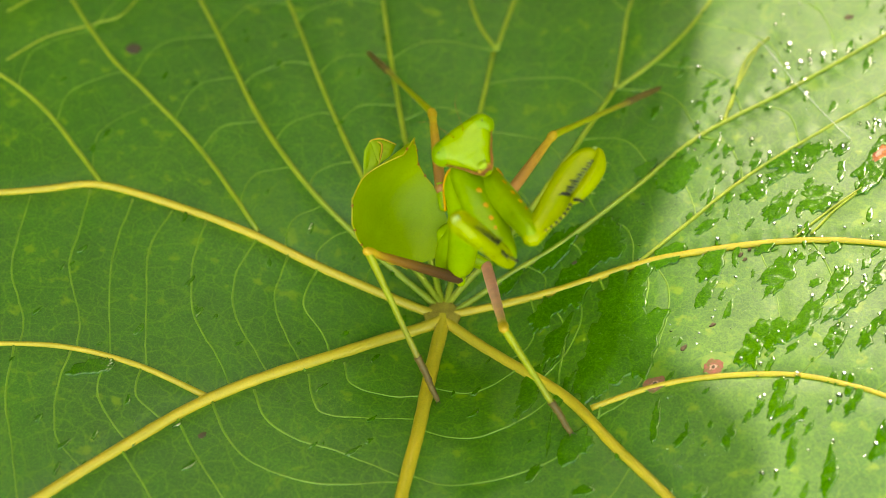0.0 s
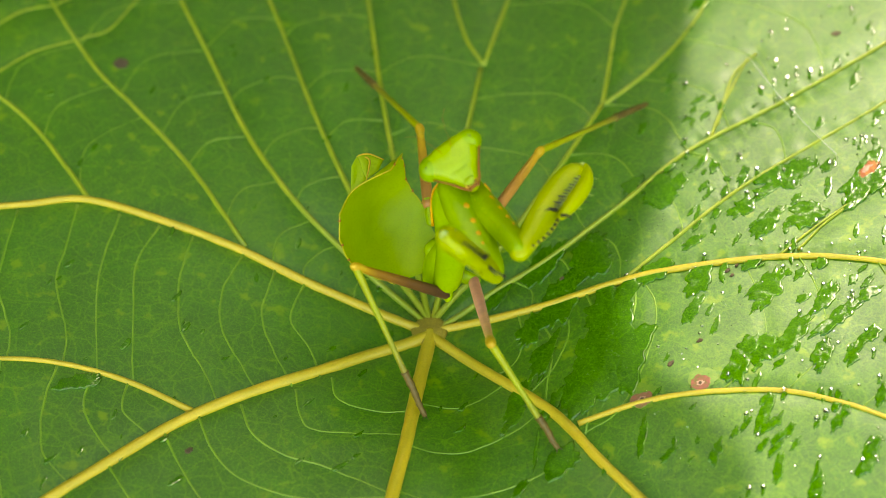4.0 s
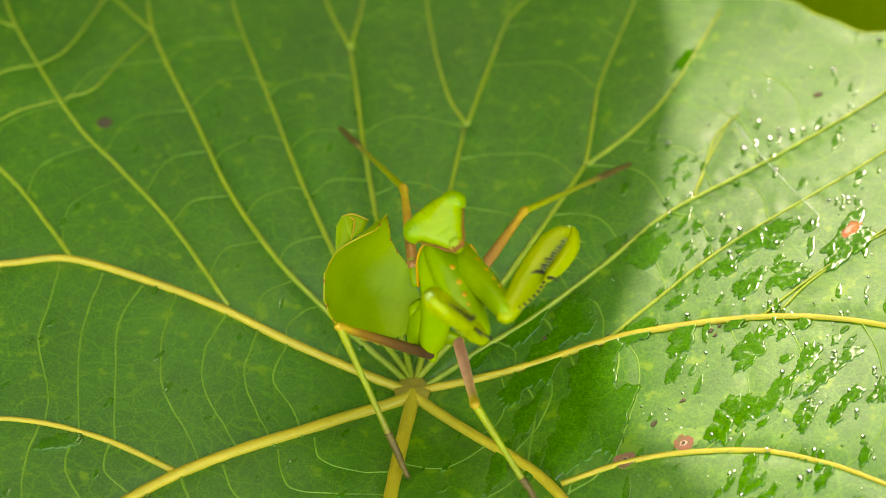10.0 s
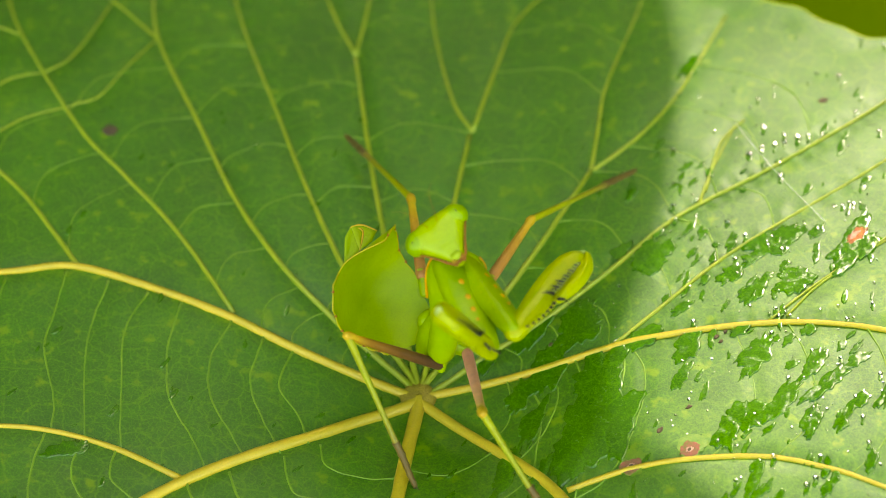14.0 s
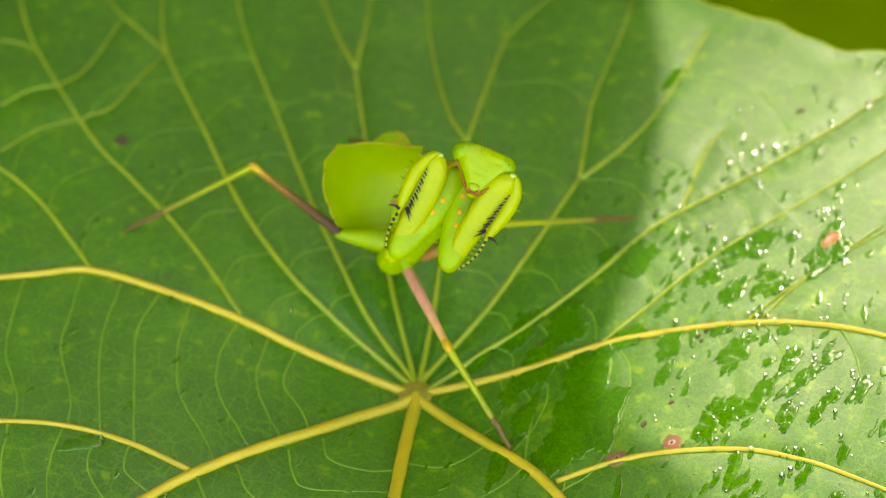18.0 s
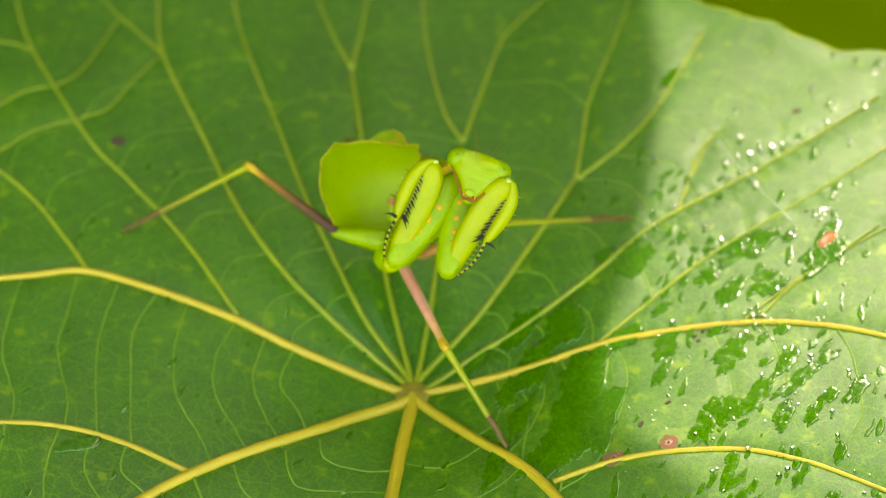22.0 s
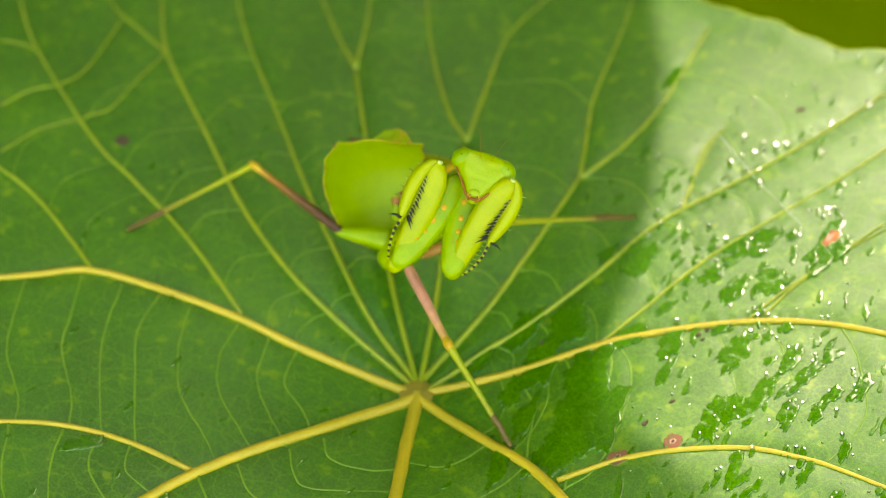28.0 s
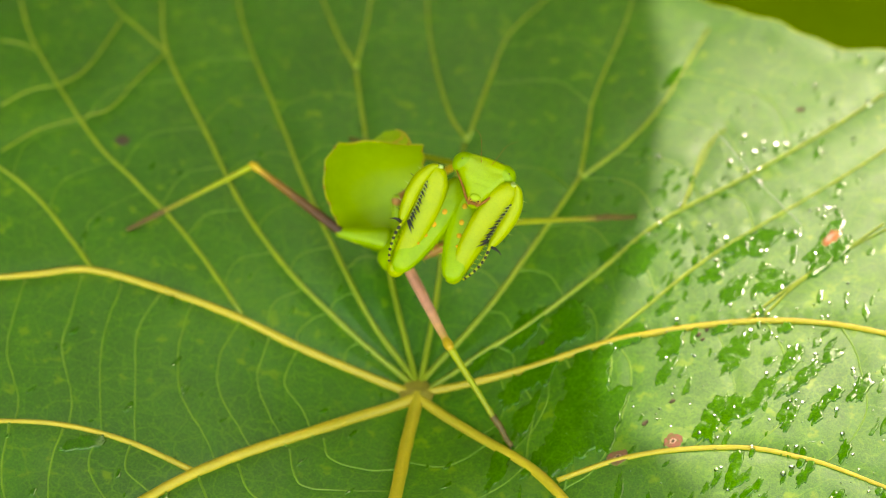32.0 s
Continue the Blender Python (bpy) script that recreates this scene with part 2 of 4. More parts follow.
def loft(sections, sides=18, bm=None, power=2.0):
    """A limb along +z: sections of z, half width in x, half width in y, offset in x, offset in y."""
    bm = bm or bmesh.new()
    full = [np.array((*s, *([0.0] * (5 - len(s)))), float) for s in sections]
    fine = spline(full, 5)
    loops = []
    for z, rx, ry, ox, oy in fine:
        rx, ry = max(rx, 0.02), max(ry, 0.02)
        loop = []
        for k in range(sides):
            a = 2 * math.pi * k / sides
            c, s = math.cos(a), math.sin(a)
            loop.append(Vector((ox + rx * math.copysign(abs(c) ** (2 / power), c), oy + ry * math.copysign(abs(s) ** (2 / power), s), z)) * MM)
        loops.append(loop)
    rings(bm, loops)
    bmesh.ops.recalc_face_normals(bm, faces=bm.faces)
    return bm


def ball(centre, radii, turn=None, bm=None, u=16, v=10):
    bm = bm or bmesh.new()
    m = Matrix.Translation(Vector(centre) * MM) @ (turn or Matrix()) @ Matrix.Diagonal((*(r * MM for r in radii), 1))
    bmesh.ops.create_uvsphere(bm, u_segments=u, v_segments=v, radius=1, matrix=m)
    return bm


def cone(base, tip, r, bm=None, sides=6, bend=(0, 0, 0)):
    base, tip = Vector(base), Vector(tip)
    mid = (base + tip) / 2 + Vector(bend)
    return tube(spline([base, mid, tip], 3), [r, r * 0.92, r * 0.8, r * 0.62, r * 0.44, r * 0.25, 0.015], sides, bm)


# ---- ground ----
def build_ground():
    bm = bmesh.new()
    n = 60
    size = [(-1 + 2 * i / n) for i in range(n + 1)]
    size = [math.copysign(abs(s) ** 3, s) * 40 for s in size]
    grid = [[bm.verts.new((x, y, -0.42 + 0.03 * noise.noise((x * 3, y * 3, 0)))) for x in size] for y in size]
    for a, b in zip(grid, grid[1:]):
        for i in range(n):
            bm.faces.new((a[i], a[i + 1], b[i + 1], b[i]))
    tagged(part("ground", bm, GROUND), "dark olive undergrowth far below the leaf", "ground", kind="structure")


def build_sky_block():
    """An unseen ragged wall of foliage, added behind the plant to block sky light and reflections."""
    bm = bmesh.new()
    rows = []
    for j in range(24):
        row = []
        for i in range(120):
            a = radians(-20 + 220 * i / 119)
            # tall on either side of a low gap that lets the sun through
            top = 5.0 + 20 * float(smooth_step(1.54, 1.66, a)) + 16 * float(smooth_step(-1.42, -1.30, -a)) + 0.6 * noise.noise((a * 4, 0, 0)) + 0.3 * noise.noise((a * 15, 3, 0))
            r = 6 + 0.7 * noise.noise((a * 7, j * 0.4, 1.0)) + 0.3 * noise.noise((a * 25, j * 1.3, 1.0))
            row.append(bm.verts.new((r * math.cos(a), r * math.sin(a), -0.5 + top * j / 23)))
        rows.append(row)
    for a, b in zip(rows, rows[1:]):
        for i in range(119):
            bm.faces.new((a[i], a[i + 1], b[i + 1], b[i]))
    tagged(part("backdrop", bm, SKY_BLOCK), "unseen dark green foliage wall added to block sky light", "woods", kind="structure")


# ---- the leaf ----
def smooth_step(a, b, x):
    t = np.clip((x - a) / (b - a), 0, 1)
    return t * t * (3 - 2 * t)


def leaf_z(x, y):
    """Height of the leaf's face over its hub, in millimetres: a shallow funnel whose one side rises."""
    r = np.hypot(x, y)
    return 3.3 * (1 - np.exp(-((r / 13) ** 2))) + 0.09 * (np.sqrt((x - 9) ** 2 + 16) + (x - 9)) - 3 * smooth_step(30, 75, y) + 1.5 * smooth_step(10, 60, -x) - 1.8 * smooth_step(6, 34, -y) * smooth_step(8, 30, x)


def leaf_rim(angle):
    """Distance of the leaf's edge from its hub, by direction in degrees."""
    a = np.mod(angle, 360)
    base = np.interp(a, [0, 25, 37, 40, 44, 50, 58, 65, 72, 81, 87, 100, 111, 120, 128, 150, 180, 225, 270, 315, 340, 360],
                     [68, 64.5, 61.8, 59.2, 58.8, 58.2, 59.3, 59.6, 61.2, 65.7, 68.7, 71, 74, 78, 81.5, 80, 72, 64, 58, 60, 66, 68])
    return base + 0.35 * np.sin(np.radians(a) * 31) + 0.2 * np.sin(np.radians(a) * 67 + 1)


leaf = new("leaf")
leaf.empty_display_size = 0.01
tagged(leaf, "large round green leaf with yellow veins, wet on one side", "leaf")
VEIN_POINTS = []


def on_leaf(x, y, lift=0.0):
    return Vector((x, y, float(leaf_z(x, y)) + lift))


LINES = []


def vein(kind, r0, r1, points):
    if kind == "main_vein":
        points = [(0.0, 0.0), *points]
    line = spline([np.array(p, float) for p in points], 6)
    wob = 0.10 if kind == "cross_vein" else 0.03
    pts = []
    for i, (x, y) in enumerate(line):
        x += wob * noise.noise((x * 0.6, y * 0.6, 1.0))
        y += wob * noise.noise((x * 0.6, y * 0.6, 7.0))
        pts.append((x, y))
        VEIN_POINTS.append((x, y, 0.22 if kind == "main_vein" else 0.13 if kind == "side_vein" else 0.05))
    pts = [p for p in pts if math.hypot(*p) < float(leaf_rim(math.degrees(math.atan2(p[1], p[0])))) - 0.5]
    LINES.append(pts)
    n = len(pts)
    radii = [(r0 + (r1 - r0) * i / (n - 1)) * (1 + 0.10 * noise.noise((x * 0.9, y * 0.9, r0))) for i, (x, y) in enumerate(pts)]
    mat = {"main_vein": VEIN, "side_vein": SIDE, "cross_vein": CROSS}[kind]
    if kind == "main_vein" and r0 < 0.4:
        mat = SIDE
    if kind == "side_vein" and r0 >= 0.28:
        mat = VEIN
    sides = {"main_vein": 12, "side_vein": 10, "cross_vein": 6}[kind]
    path = [on_leaf(x, y, (-0.3 * r if kind != "cross_vein" else -0.09)) for (x, y), r in zip(pts, radii)]
    part(kind, tube(path, radii, sides), mat, leaf)


vein("main_vein", 0.50, 0.30, [(-0.7, 0.2), (-4.9, 1.9), (-11.6, 4.4), (-17.4, 7.2), (-23.8, 9.9), (-31.9, 12.6), (-37.1, 11.9), (-41.2, 11.3), (-54.0, 10.1)])
vein("side_vein", 0.26, 0.16, [(-31.9, 12.6), (-34.5, 16.6), (-38.6, 22.3), (-43.3, 26.6), (-51.8, 32.0)])
vein("side_vein", 0.24, 0.14, [(-17.1, 7.7), (-23.0, 17.3), (-28.7, 24.6), (-34.0, 31.3), (-41.3, 45.1), (-44.4, 54.2), (-47.9, 67.3)])
vein("main_vein", 0.34, 0.13, [(-1.4, 2.0), (-7.6, 7.7), (-12.7, 13.3), (-17.6, 21.4), (-21.6, 31.0), (-27.2, 45.1), (-28.7, 55.1), (-29.7, 63.9)])
vein("side_vein", 0.16, 0.10, [(-27.2, 45.1), (-30.4, 49.1), (-34.0, 53.7), (-38.1, 62.3)])
vein("main_vein", 0.34, 0.11, [(-0.8, 2.5), (-4.8, 8.6), (-8.3, 16.4), (-11.1, 23.8), (-14.0, 32.9), (-19.3, 50.7), (-21.5, 66.5)])
vein("main_vein", 0.34, 0.18, [(-0.4, 2.9), (-2.0, 10.0), (-3.2, 16.5), (-4.8, 27.0), (-5.8, 35.5), (-6.6, 42.6)])
vein("side_vein", 0.20, 0.10, [(-6.6, 43.0), (-8.9, 49.5), (-11.7, 60.0), (-14.1, 70.8)])
vein("side_vein", 0.20, 0.10, [(-6.6, 43.0), (-5.3, 53.6), (-5.0, 66.6)])
vein("main_vein", 0.34, 0.20, [(0.6, 2.9), (1.9, 10.6), (2.8, 17.9), (5.0, 30.6)])
vein("side_vein", 0.22, 0.10, [(5.3, 31.0), (3.3, 36.1), (1.5, 48.4), (1.0, 65.5)])
vein("side_vein", 0.22, 0.10, [(5.3, 31.0), (8.1, 41.4), (10.3, 48.5), (15.1, 54.8)])
vein("main_vein", 0.34, 0.22, [(1.2, 2.5), (6.8, 8.9), (11.5, 15.7), (16.7, 24.4)])
vein("side_vein", 0.22, 0.10, [(16.7, 24.4), (17.9, 31.2), (18.9, 36.3), (23.3, 49.1), (25.4, 59.5)])
vein("side_vein", 0.24, 0.12, [(17.0, 24.4), (21.9, 28.6), (26.2, 34.3), (31.6, 44.9)])
vein("main_vein", 0.32, 0.11, [(1.6, 0.9), (6.0, 4.0), (11.3, 6.8), (17.6, 11.3), (24.2, 16.9), (33.1, 21.6), (42.5, 27.1), (47.9, 30.8)])
vein("side_vein", 0.16, 0.08, [(26.5, 18.3), (27.9, 22.1), (30.8, 28.1)])
vein("main_vein", 0.44, 0.22, [(1.9, 0.4), (7.0, 1.1), (11.6, 1.6), (17.1, 2.5), (21.2, 2.9), (31.1, 2.9), (39.1, 1.3), (47.7, -2.5)])
vein("side_vein", 0.20, 0.10, [(17.4, 2.5), (21.9, 6.1), (29.0, 11.8), (41.5, 19.4), (49.1, 24.4)])
vein("side_vein", 0.13, 0.07, [(31.1, 2.9), (34.9, 6.0), (40.2, 9.6), (47.3, 13.3)])
vein("main_vein", 0.56, 0.42, [(0.6, -0.9), (5.8, -6.1), (10.6, -11.1), (14.6, -17.2), (18.7, -22.6), (23.0, -29.0)])
vein("side_vein", 0.28, 0.18, [(12.7, -12.8), (17.8, -11.4), (23.0, -11.0), (29.6, -11.6), (34.1, -13.2), (37.1, -14.7), (43.4, -18.7)])
vein("main_vein", 0.70, 0.55, [(-0.1, -1.2), (-1.0, -6.4), (-2.1, -14.2), (-3.5, -21.7), (-4.7, -30.4)])
vein("main_vein", 0.60, 0.50, [(-1.0, -0.9), (-5.3, -3.1), (-9.7, -5.7), (-14.1, -8.1), (-17.9, -10.2), (-21.6, -12.5), (-25.6, -15.6), (-33.6, -22.3), (-39.9, -28.3)])
vein("side_vein", 0.30, 0.20, [(-20.6, -11.3), (-26.3, -8.4), (-32.4, -6.6), (-38.8, -6.3), (-49.5, -7.1)])
vein("cross_vein", 0.13, 0.10, [(-38.3, 11.1), (-38.9, 5.9), (-38.9, 1.9), (-37.2, -3.3), (-37.1, -6.1)])
vein("cross_vein", 0.13, 0.10, [(-32.9, 12.0), (-33.4, 6.8), (-33.8, 2.7), (-32.3, -3.1), (-32.1, -6.5)])
vein("cross_vein", 0.13, 0.10, [(-28.9, 10.9), (-29.9, 5.5), (-30.0, 0.9), (-29.1, -7.4)])
vein("cross_vein", 0.13, 0.10, [(-25.1, 9.7), (-26.8, 5.0), (-26.5, -1.6), (-25.9, -8.2)])
vein("cross_vein", 0.13, 0.10, [(-21.9, 8.6), (-22.8, 3.2), (-22.1, -2.6), (-19.5, -7.6), (-18.3, -10.6)])
vein("cross_vein", 0.13, 0.10, [(-17.1, 6.9), (-18.7, 2.8), (-18.7, -1.7), (-16.6, -6.1), (-15.0, -9.0)])
vein("cross_vein", 0.13, 0.10, [(-14.2, 5.4), (-15.2, -0.0), (-13.8, -4.4), (-12.1, -7.9)])
vein("cross_vein", 0.13, 0.10, [(-11.4, 4.4), (-12.6, 0.0), (-10.8, -3.3), (-9.7, -6.5)])
vein("cross_vein", 0.13, 0.10, [(-37.6, -6.4), (-37.6, -11.9), (-36.5, -16.6), (-35.0, -23.3)])
vein("cross_vein", 0.13, 0.10, [(-32.6, -6.9), (-33.3, -11.2), (-32.8, -15.9), (-30.2, -19.3)])
vein("cross_vein", 0.13, 0.10, [(-29.3, -7.5), (-29.9, -11.1), (-28.1, -14.6), (-26.8, -16.3)])
vein("cross_vein", 0.13, 0.10, [(-26.3, -8.5), (-26.5, -11.5), (-23.9, -14.0)])
vein("cross_vein", 0.13, 0.10, [(-22.7, -13.8), (-21.0, -17.3), (-18.3, -21.9)])
vein("cross_vein", 0.13, 0.10, [(-27.2, -17.2), (-25.2, -20.3), (-23.8, -23.0)])
vein("cross_vein", 0.13, 0.10, [(-19.9, -11.9), (-18.5, -15.4), (-15.9, -18.3), (-10.6, -20.2), (-3.3, -20.0)])
vein("cross_vein", 0.13, 0.10, [(-16.4, -10.4), (-15.2, -13.5), (-12.7, -15.5), (-8.8, -16.9), (-3.3, -19.6)])
vein("cross_vein", 0.13, 0.10, [(-11.8, -8.3), (-11.2, -11.4), (-9.4, -12.9), (-2.4, -12.9)])
vein("cross_vein", 0.13, 0.10, [(-8.7, -6.5), (-8.0, -9.1), (-4.6, -10.2), (-1.6, -10.0)])
vein("cross_vein", 0.13, 0.10, [(18.6, 2.5), (17.9, -2.2), (14.7, -6.7), (13.3, -14.0)])
vein("cross_vein", 0.13, 0.10, [(9.0, 1.3), (10.5, -1.7), (10.8, -4.4), (9.9, -10.3)])
vein("cross_vein", 0.13, 0.10, [(14.1, 1.9), (14.7, -1.5), (13.3, -5.1), (12.2, -12.3)])


def ladder(first, second, radii, bow):
    """Fine cross veins between two veins, at these distances from the hub."""
    a, b = LINES[first], LINES[second]
    for r in radii:
        (x0, y0), (x1, y1) = (min(q, key=lambda p: abs(math.hypot(*p) - r)) for q in (a, b))
        pts = []
        for k in range(6):
            t = k / 5
            x, y = x0 + (x1 - x0) * t, y0 + (y1 - y0) * t
            out = math.hypot(x1 - x0, y1 - y0) * (bow * math.sin(math.pi * t) + 0.02 * math.sin(9 * t + r))
            d = math.hypot(x, y)
            pts.append((x + x / d * out, y + y / d * out))
        vein("cross_vein", 0.10, 0.08, pts)


ladder(0, 3, (8, 12, 16), 0.2)
ladder(2, 3, (22, 28, 34, 41, 48), 0.2)
ladder(1, 2, (36, 42, 48), 0.2)
ladder(3, 5, (12, 18, 25, 32, 40, 48), 0.2)
ladder(5, 6, (16, 23, 30, 38), 0.2)
ladder(6, 9, (22, 30), 0.2)
ladder(8, 10, (48, 56), 0.2)
ladder(9, 12, (14, 20, 27), 0.2)
ladder(11, 13, (40, 47), 0.2)
ladder(12, 15, (11, 17, 23, 29), 0.2)
ladder(14, 15, (34, 40, 46), 0.2)
ladder(15, 17, (9, 13, 17), 0.2)
ladder(15, 18, (24, 30, 36), 0.2)
ladder(17, 20, (8, 12, 16, 19), 0.2)
ladder(17, 21, (27, 33, 39), 0.2)
ladder(20, 22, (9, 14, 19, 25), 0.2)

vein("side_vein", 0.14, 0.10, [(-38.3, 39.1), (-36.1, 41.2), (-34.5, 45.2), (-32.8, 51.0)])
vein("side_vein", 0.13, 0.09, [(-34.8, 34.3), (-32.3, 35.7), (-30.0, 40.5), (-27.5, 45.0)])
vein("side_vein", 0.13, 0.09, [(-43.8, 35.6), (-41.2, 38.1), (-38.3, 39.1)])
vein("side_vein", 0.16, 0.11, [(-41.7, 45.3), (-43.5, 46.2), (-45.4, 46.5)])
vein("side_vein", 0.11, 0.08, [(-42.9, 28.6), (-39.8, 31.7), (-37.0, 33.2), (-34.6, 34.2)])
vein("side_vein", 0.14, 0.10, [(27.2, 19.8), (29.2, 25.9), (31.7, 28.7)])
vein("side_vein", 0.12, 0.08, [(32.9, 3.4), (35.9, 6.4), (41.7, 10.6), (45.2, 13.0)])


def build_blade():
    veins = np.array(VEIN_POINTS)
    n_r, n_a = 190, 420
    angles = np.arange(n_a) * 2 * np.pi / n_a
    rim = leaf_rim(np.degrees(angles))
    rr = (np.arange(1, n_r + 1) / n_r) ** 0.85
    x = (rr[:, None] * (rim * np.cos(angles))[None, :]).ravel()
    y = (rr[:, None] * (rim * np.sin(angles))[None, :]).ravel()
    dip = np.empty_like(x)
    for s in range(0, len(x), 4000):
        d2 = (x[s:s + 4000, None] - veins[None, :, 0]) ** 2 + (y[s:s + 4000, None] - veins[None, :, 1]) ** 2
        dip[s:s + 4000] = (veins[None, :, 2] * np.exp(-d2 / (4.5 * veins[None, :, 2] + 0.25))).max(axis=1)
    wave = np.array([0.35 * noise.noise((a * 0.12, b * 0.12, 0.0)) + 0.12 * noise.noise((a * 0.4, b * 0.4, 3.0)) for a, b in zip(x, y)])
    edge = np.repeat(rr, n_a)
    z = leaf_z(x, y) - dip + wave * 0.12 + 0.4 * smooth_step(0.93, 1.0, edge) * np.sin(np.tile(angles, n_r) * 9)
    verts = [(0, 0, -0.0002)] + [(a * MM, b * MM, c * MM) for a, b, c in zip(x, y, z)]
    faces = [(0, 1 + i, 1 + (i + 1) % n_a) for i in range(n_a)]
    for j in range(n_r - 1):
        o = 1 + j * n_a
        faces += [(o + i, o + n_a + i, o + n_a + (i + 1) % n_a, o + (i + 1) % n_a) for i in range(n_a)]
    me = bpy.data.meshes.new("blade")
    me.from_pydata(verts, [], faces)
    me.materials.append(LEAF)
    me.polygons.foreach_set("use_smooth", [True] * len(me.polygons))
    ob = new("blade", me)
    ob.parent = leaf
    thick = ob.modifiers.new("thickness", "SOLIDIFY")
    thick.thickness, thick.offset = 0.00028, -1
    # yellowish rim
    loops = []
    for k, a in enumerate(angles):
        i = (n_r - 1) * n_a + k
        c = Vector((x[i], y[i], z[i] - 0.12))
        out = Vector((math.cos(a), math.sin(a), 0))
        loops.append([(c + 0.17 * (math.cos(b) * out + math.sin(b) * Vector((0, 0, 1)))) * MM for b in (math.pi * q / 3 for q in range(6))])
    bm = bmesh.new()
    rows = [[bm.verts.new(v) for v in loop] for loop in loops]
    for a, b in zip(rows, rows[1:] + rows[:1]):
        for q in range(6):
            bm.faces.new((a[q], a[(q + 1) % 6], b[(q + 1) % 6], b[q]))
    bmesh.ops.recalc_face_normals(bm, faces=bm.faces)
    part("rim", bm, SIDE, leaf)
    # hub and stalk
    bm = ball((0, 0, 0.12), (1.7, 1.6, 0.36), u=28, v=14)
    for v in bm.verts:
        v.co *= 1 + 0.10 * noise.noise(v.co * 900)
    part("hub", bm, HUB, leaf, "brownish yellow knob where the veins meet")
    part("stalk", tube(spline([Vector(p) for p in ((0, 0, -0.3), (0, 3, -12), (2, 25, -80), (0, 60, -220), (0, 70, -440))], 6), [1.7 + 0.1 * i for i in range(25)], 14), BARK, leaf)


def build_shade_leaf():
    """An unseen leaf added overhead to keep the sun off one half of the lower one."""
    a, b = on_leaf(25.5, 34.0) + SUN * 320, on_leaf(18.7, -6.9) + SUN * 320
    along = (a - b).normalized()
    across = Vector((0, 0, 1)).cross(along).normalized()
    mid = (a + b) / 2 + across * 72 + along * 14
    thing = new("overhead_leaf")
    tagged(thing, "unseen broad green leaf added overhead to shade the first one", "leaf")
    bm = bmesh.new()
    rows = []
    for j in range(1, 25):
        q = j / 24
        loop = []
        for k in range(90):
            t = 2 * math.pi * k / 90
            c, s = (math.copysign(abs(v) ** 0.75, v) for v in (math.cos(t), math.sin(t)))
            p = mid + along * (72 * q * c) + across * (72 * q * s * (1 + 0.01 * math.sin(11 * t)))
            # a lobe on its sunward edge carries the shade further at the lower end
            if s < 0:
                p -= across * (22 * q * float(smooth_step(28, 52, -72 * q * c)))
            p.z += 3 * (1 - q * q)
            loop.append(p * MM)
        rows.append(loop)
    made = rings(bm, rows, close=False)
    bm.faces.new(made[0])
    blade = part("blade", bm, THIN_LEAF, thing)
    part("midrib", tube([mid + along * d + Vector((0, 0, -0.2 + 3 * (1 - (d / 72) ** 2))) for d in range(-63, 64, 7)], [0.8] * 19, 8), VEIN, thing)
    part("stalk", tube(spline([mid + Vector((0, 0, 2.4)), mid + Vector((-30, 40, -60)), mid + Vector((-40, 70, -300)), Vector((mid.x - 40, mid.y + 70, -440))], 6), [1.6] * 19, 12), BARK, thing)


def blob_outline(n, seed, rough):
    """Radii round a blot: lobes at three sizes."""
    out = []
    for k in range(n):
        c, s = math.cos(2 * math.pi * k / n), math.sin(2 * math.pi * k / n)
        out.append(1 + rough * (noise.noise((1.2 * c, 1.2 * s, seed)) + 0.75 * noise.noise((3.4 * c, 3.4 * s, seed + 9)) + 0.16 * noise.noise((9 * c, 9 * s, seed + 5))))
    return out


FILMS = 0


def blot(bm, x, y, length, width, angle, seed, height=0.022, ragged=0.62, n=72):
    """Adds a thin sheet with a ragged outline that follows the leaf."""
    outline = blob_outline(n, seed, ragged)
    ca, sa = math.cos(radians(angle)), math.sin(radians(angle))
    rows = []
    for q, lift in ((0.03, 1.0), (0.45, 1.0), (0.75, 0.95), (0.92, 0.75), (1.0, 0.15), (1.03, -3.0)):
        loop = []
        for k in range(n):
            t = 2 * math.pi * k / n
            u, v = length / 2 * math.cos(t) * q * outline[k], width / 2 * math.sin(t) * q * outline[k]
            px, py = x + u * ca - v * sa, y + u * sa + v * ca
            loop.append(on_leaf(px, py, 0.05 + height * lift + 0.01 * noise.noise((px * 2, py * 2, 5.0))) * MM)
        rows.append(loop)
    made = rings(bm, rows, close=False)
    bm.faces.new(made[0])


def film_patch(x, y, length, width, angle, name="water_film", material=None, height=0.022, label="thin dark film of water lying on the leaf", category="water", ragged=0.5):
    """A thin sheet of water with a ragged outline that follows the leaf."""
    global FILMS
    FILMS += 1
    bm = bmesh.new()
    blot(bm, x, y, length, width, angle, FILMS * 3.7, height, ragged)
    bmesh.ops.recalc_face_normals(bm, faces=bm.faces)
    ob = part(name, bm, material or WET)
    tagged(ob, label, category, "water films on the leaf" if name == "water_film" else "")
    return ob


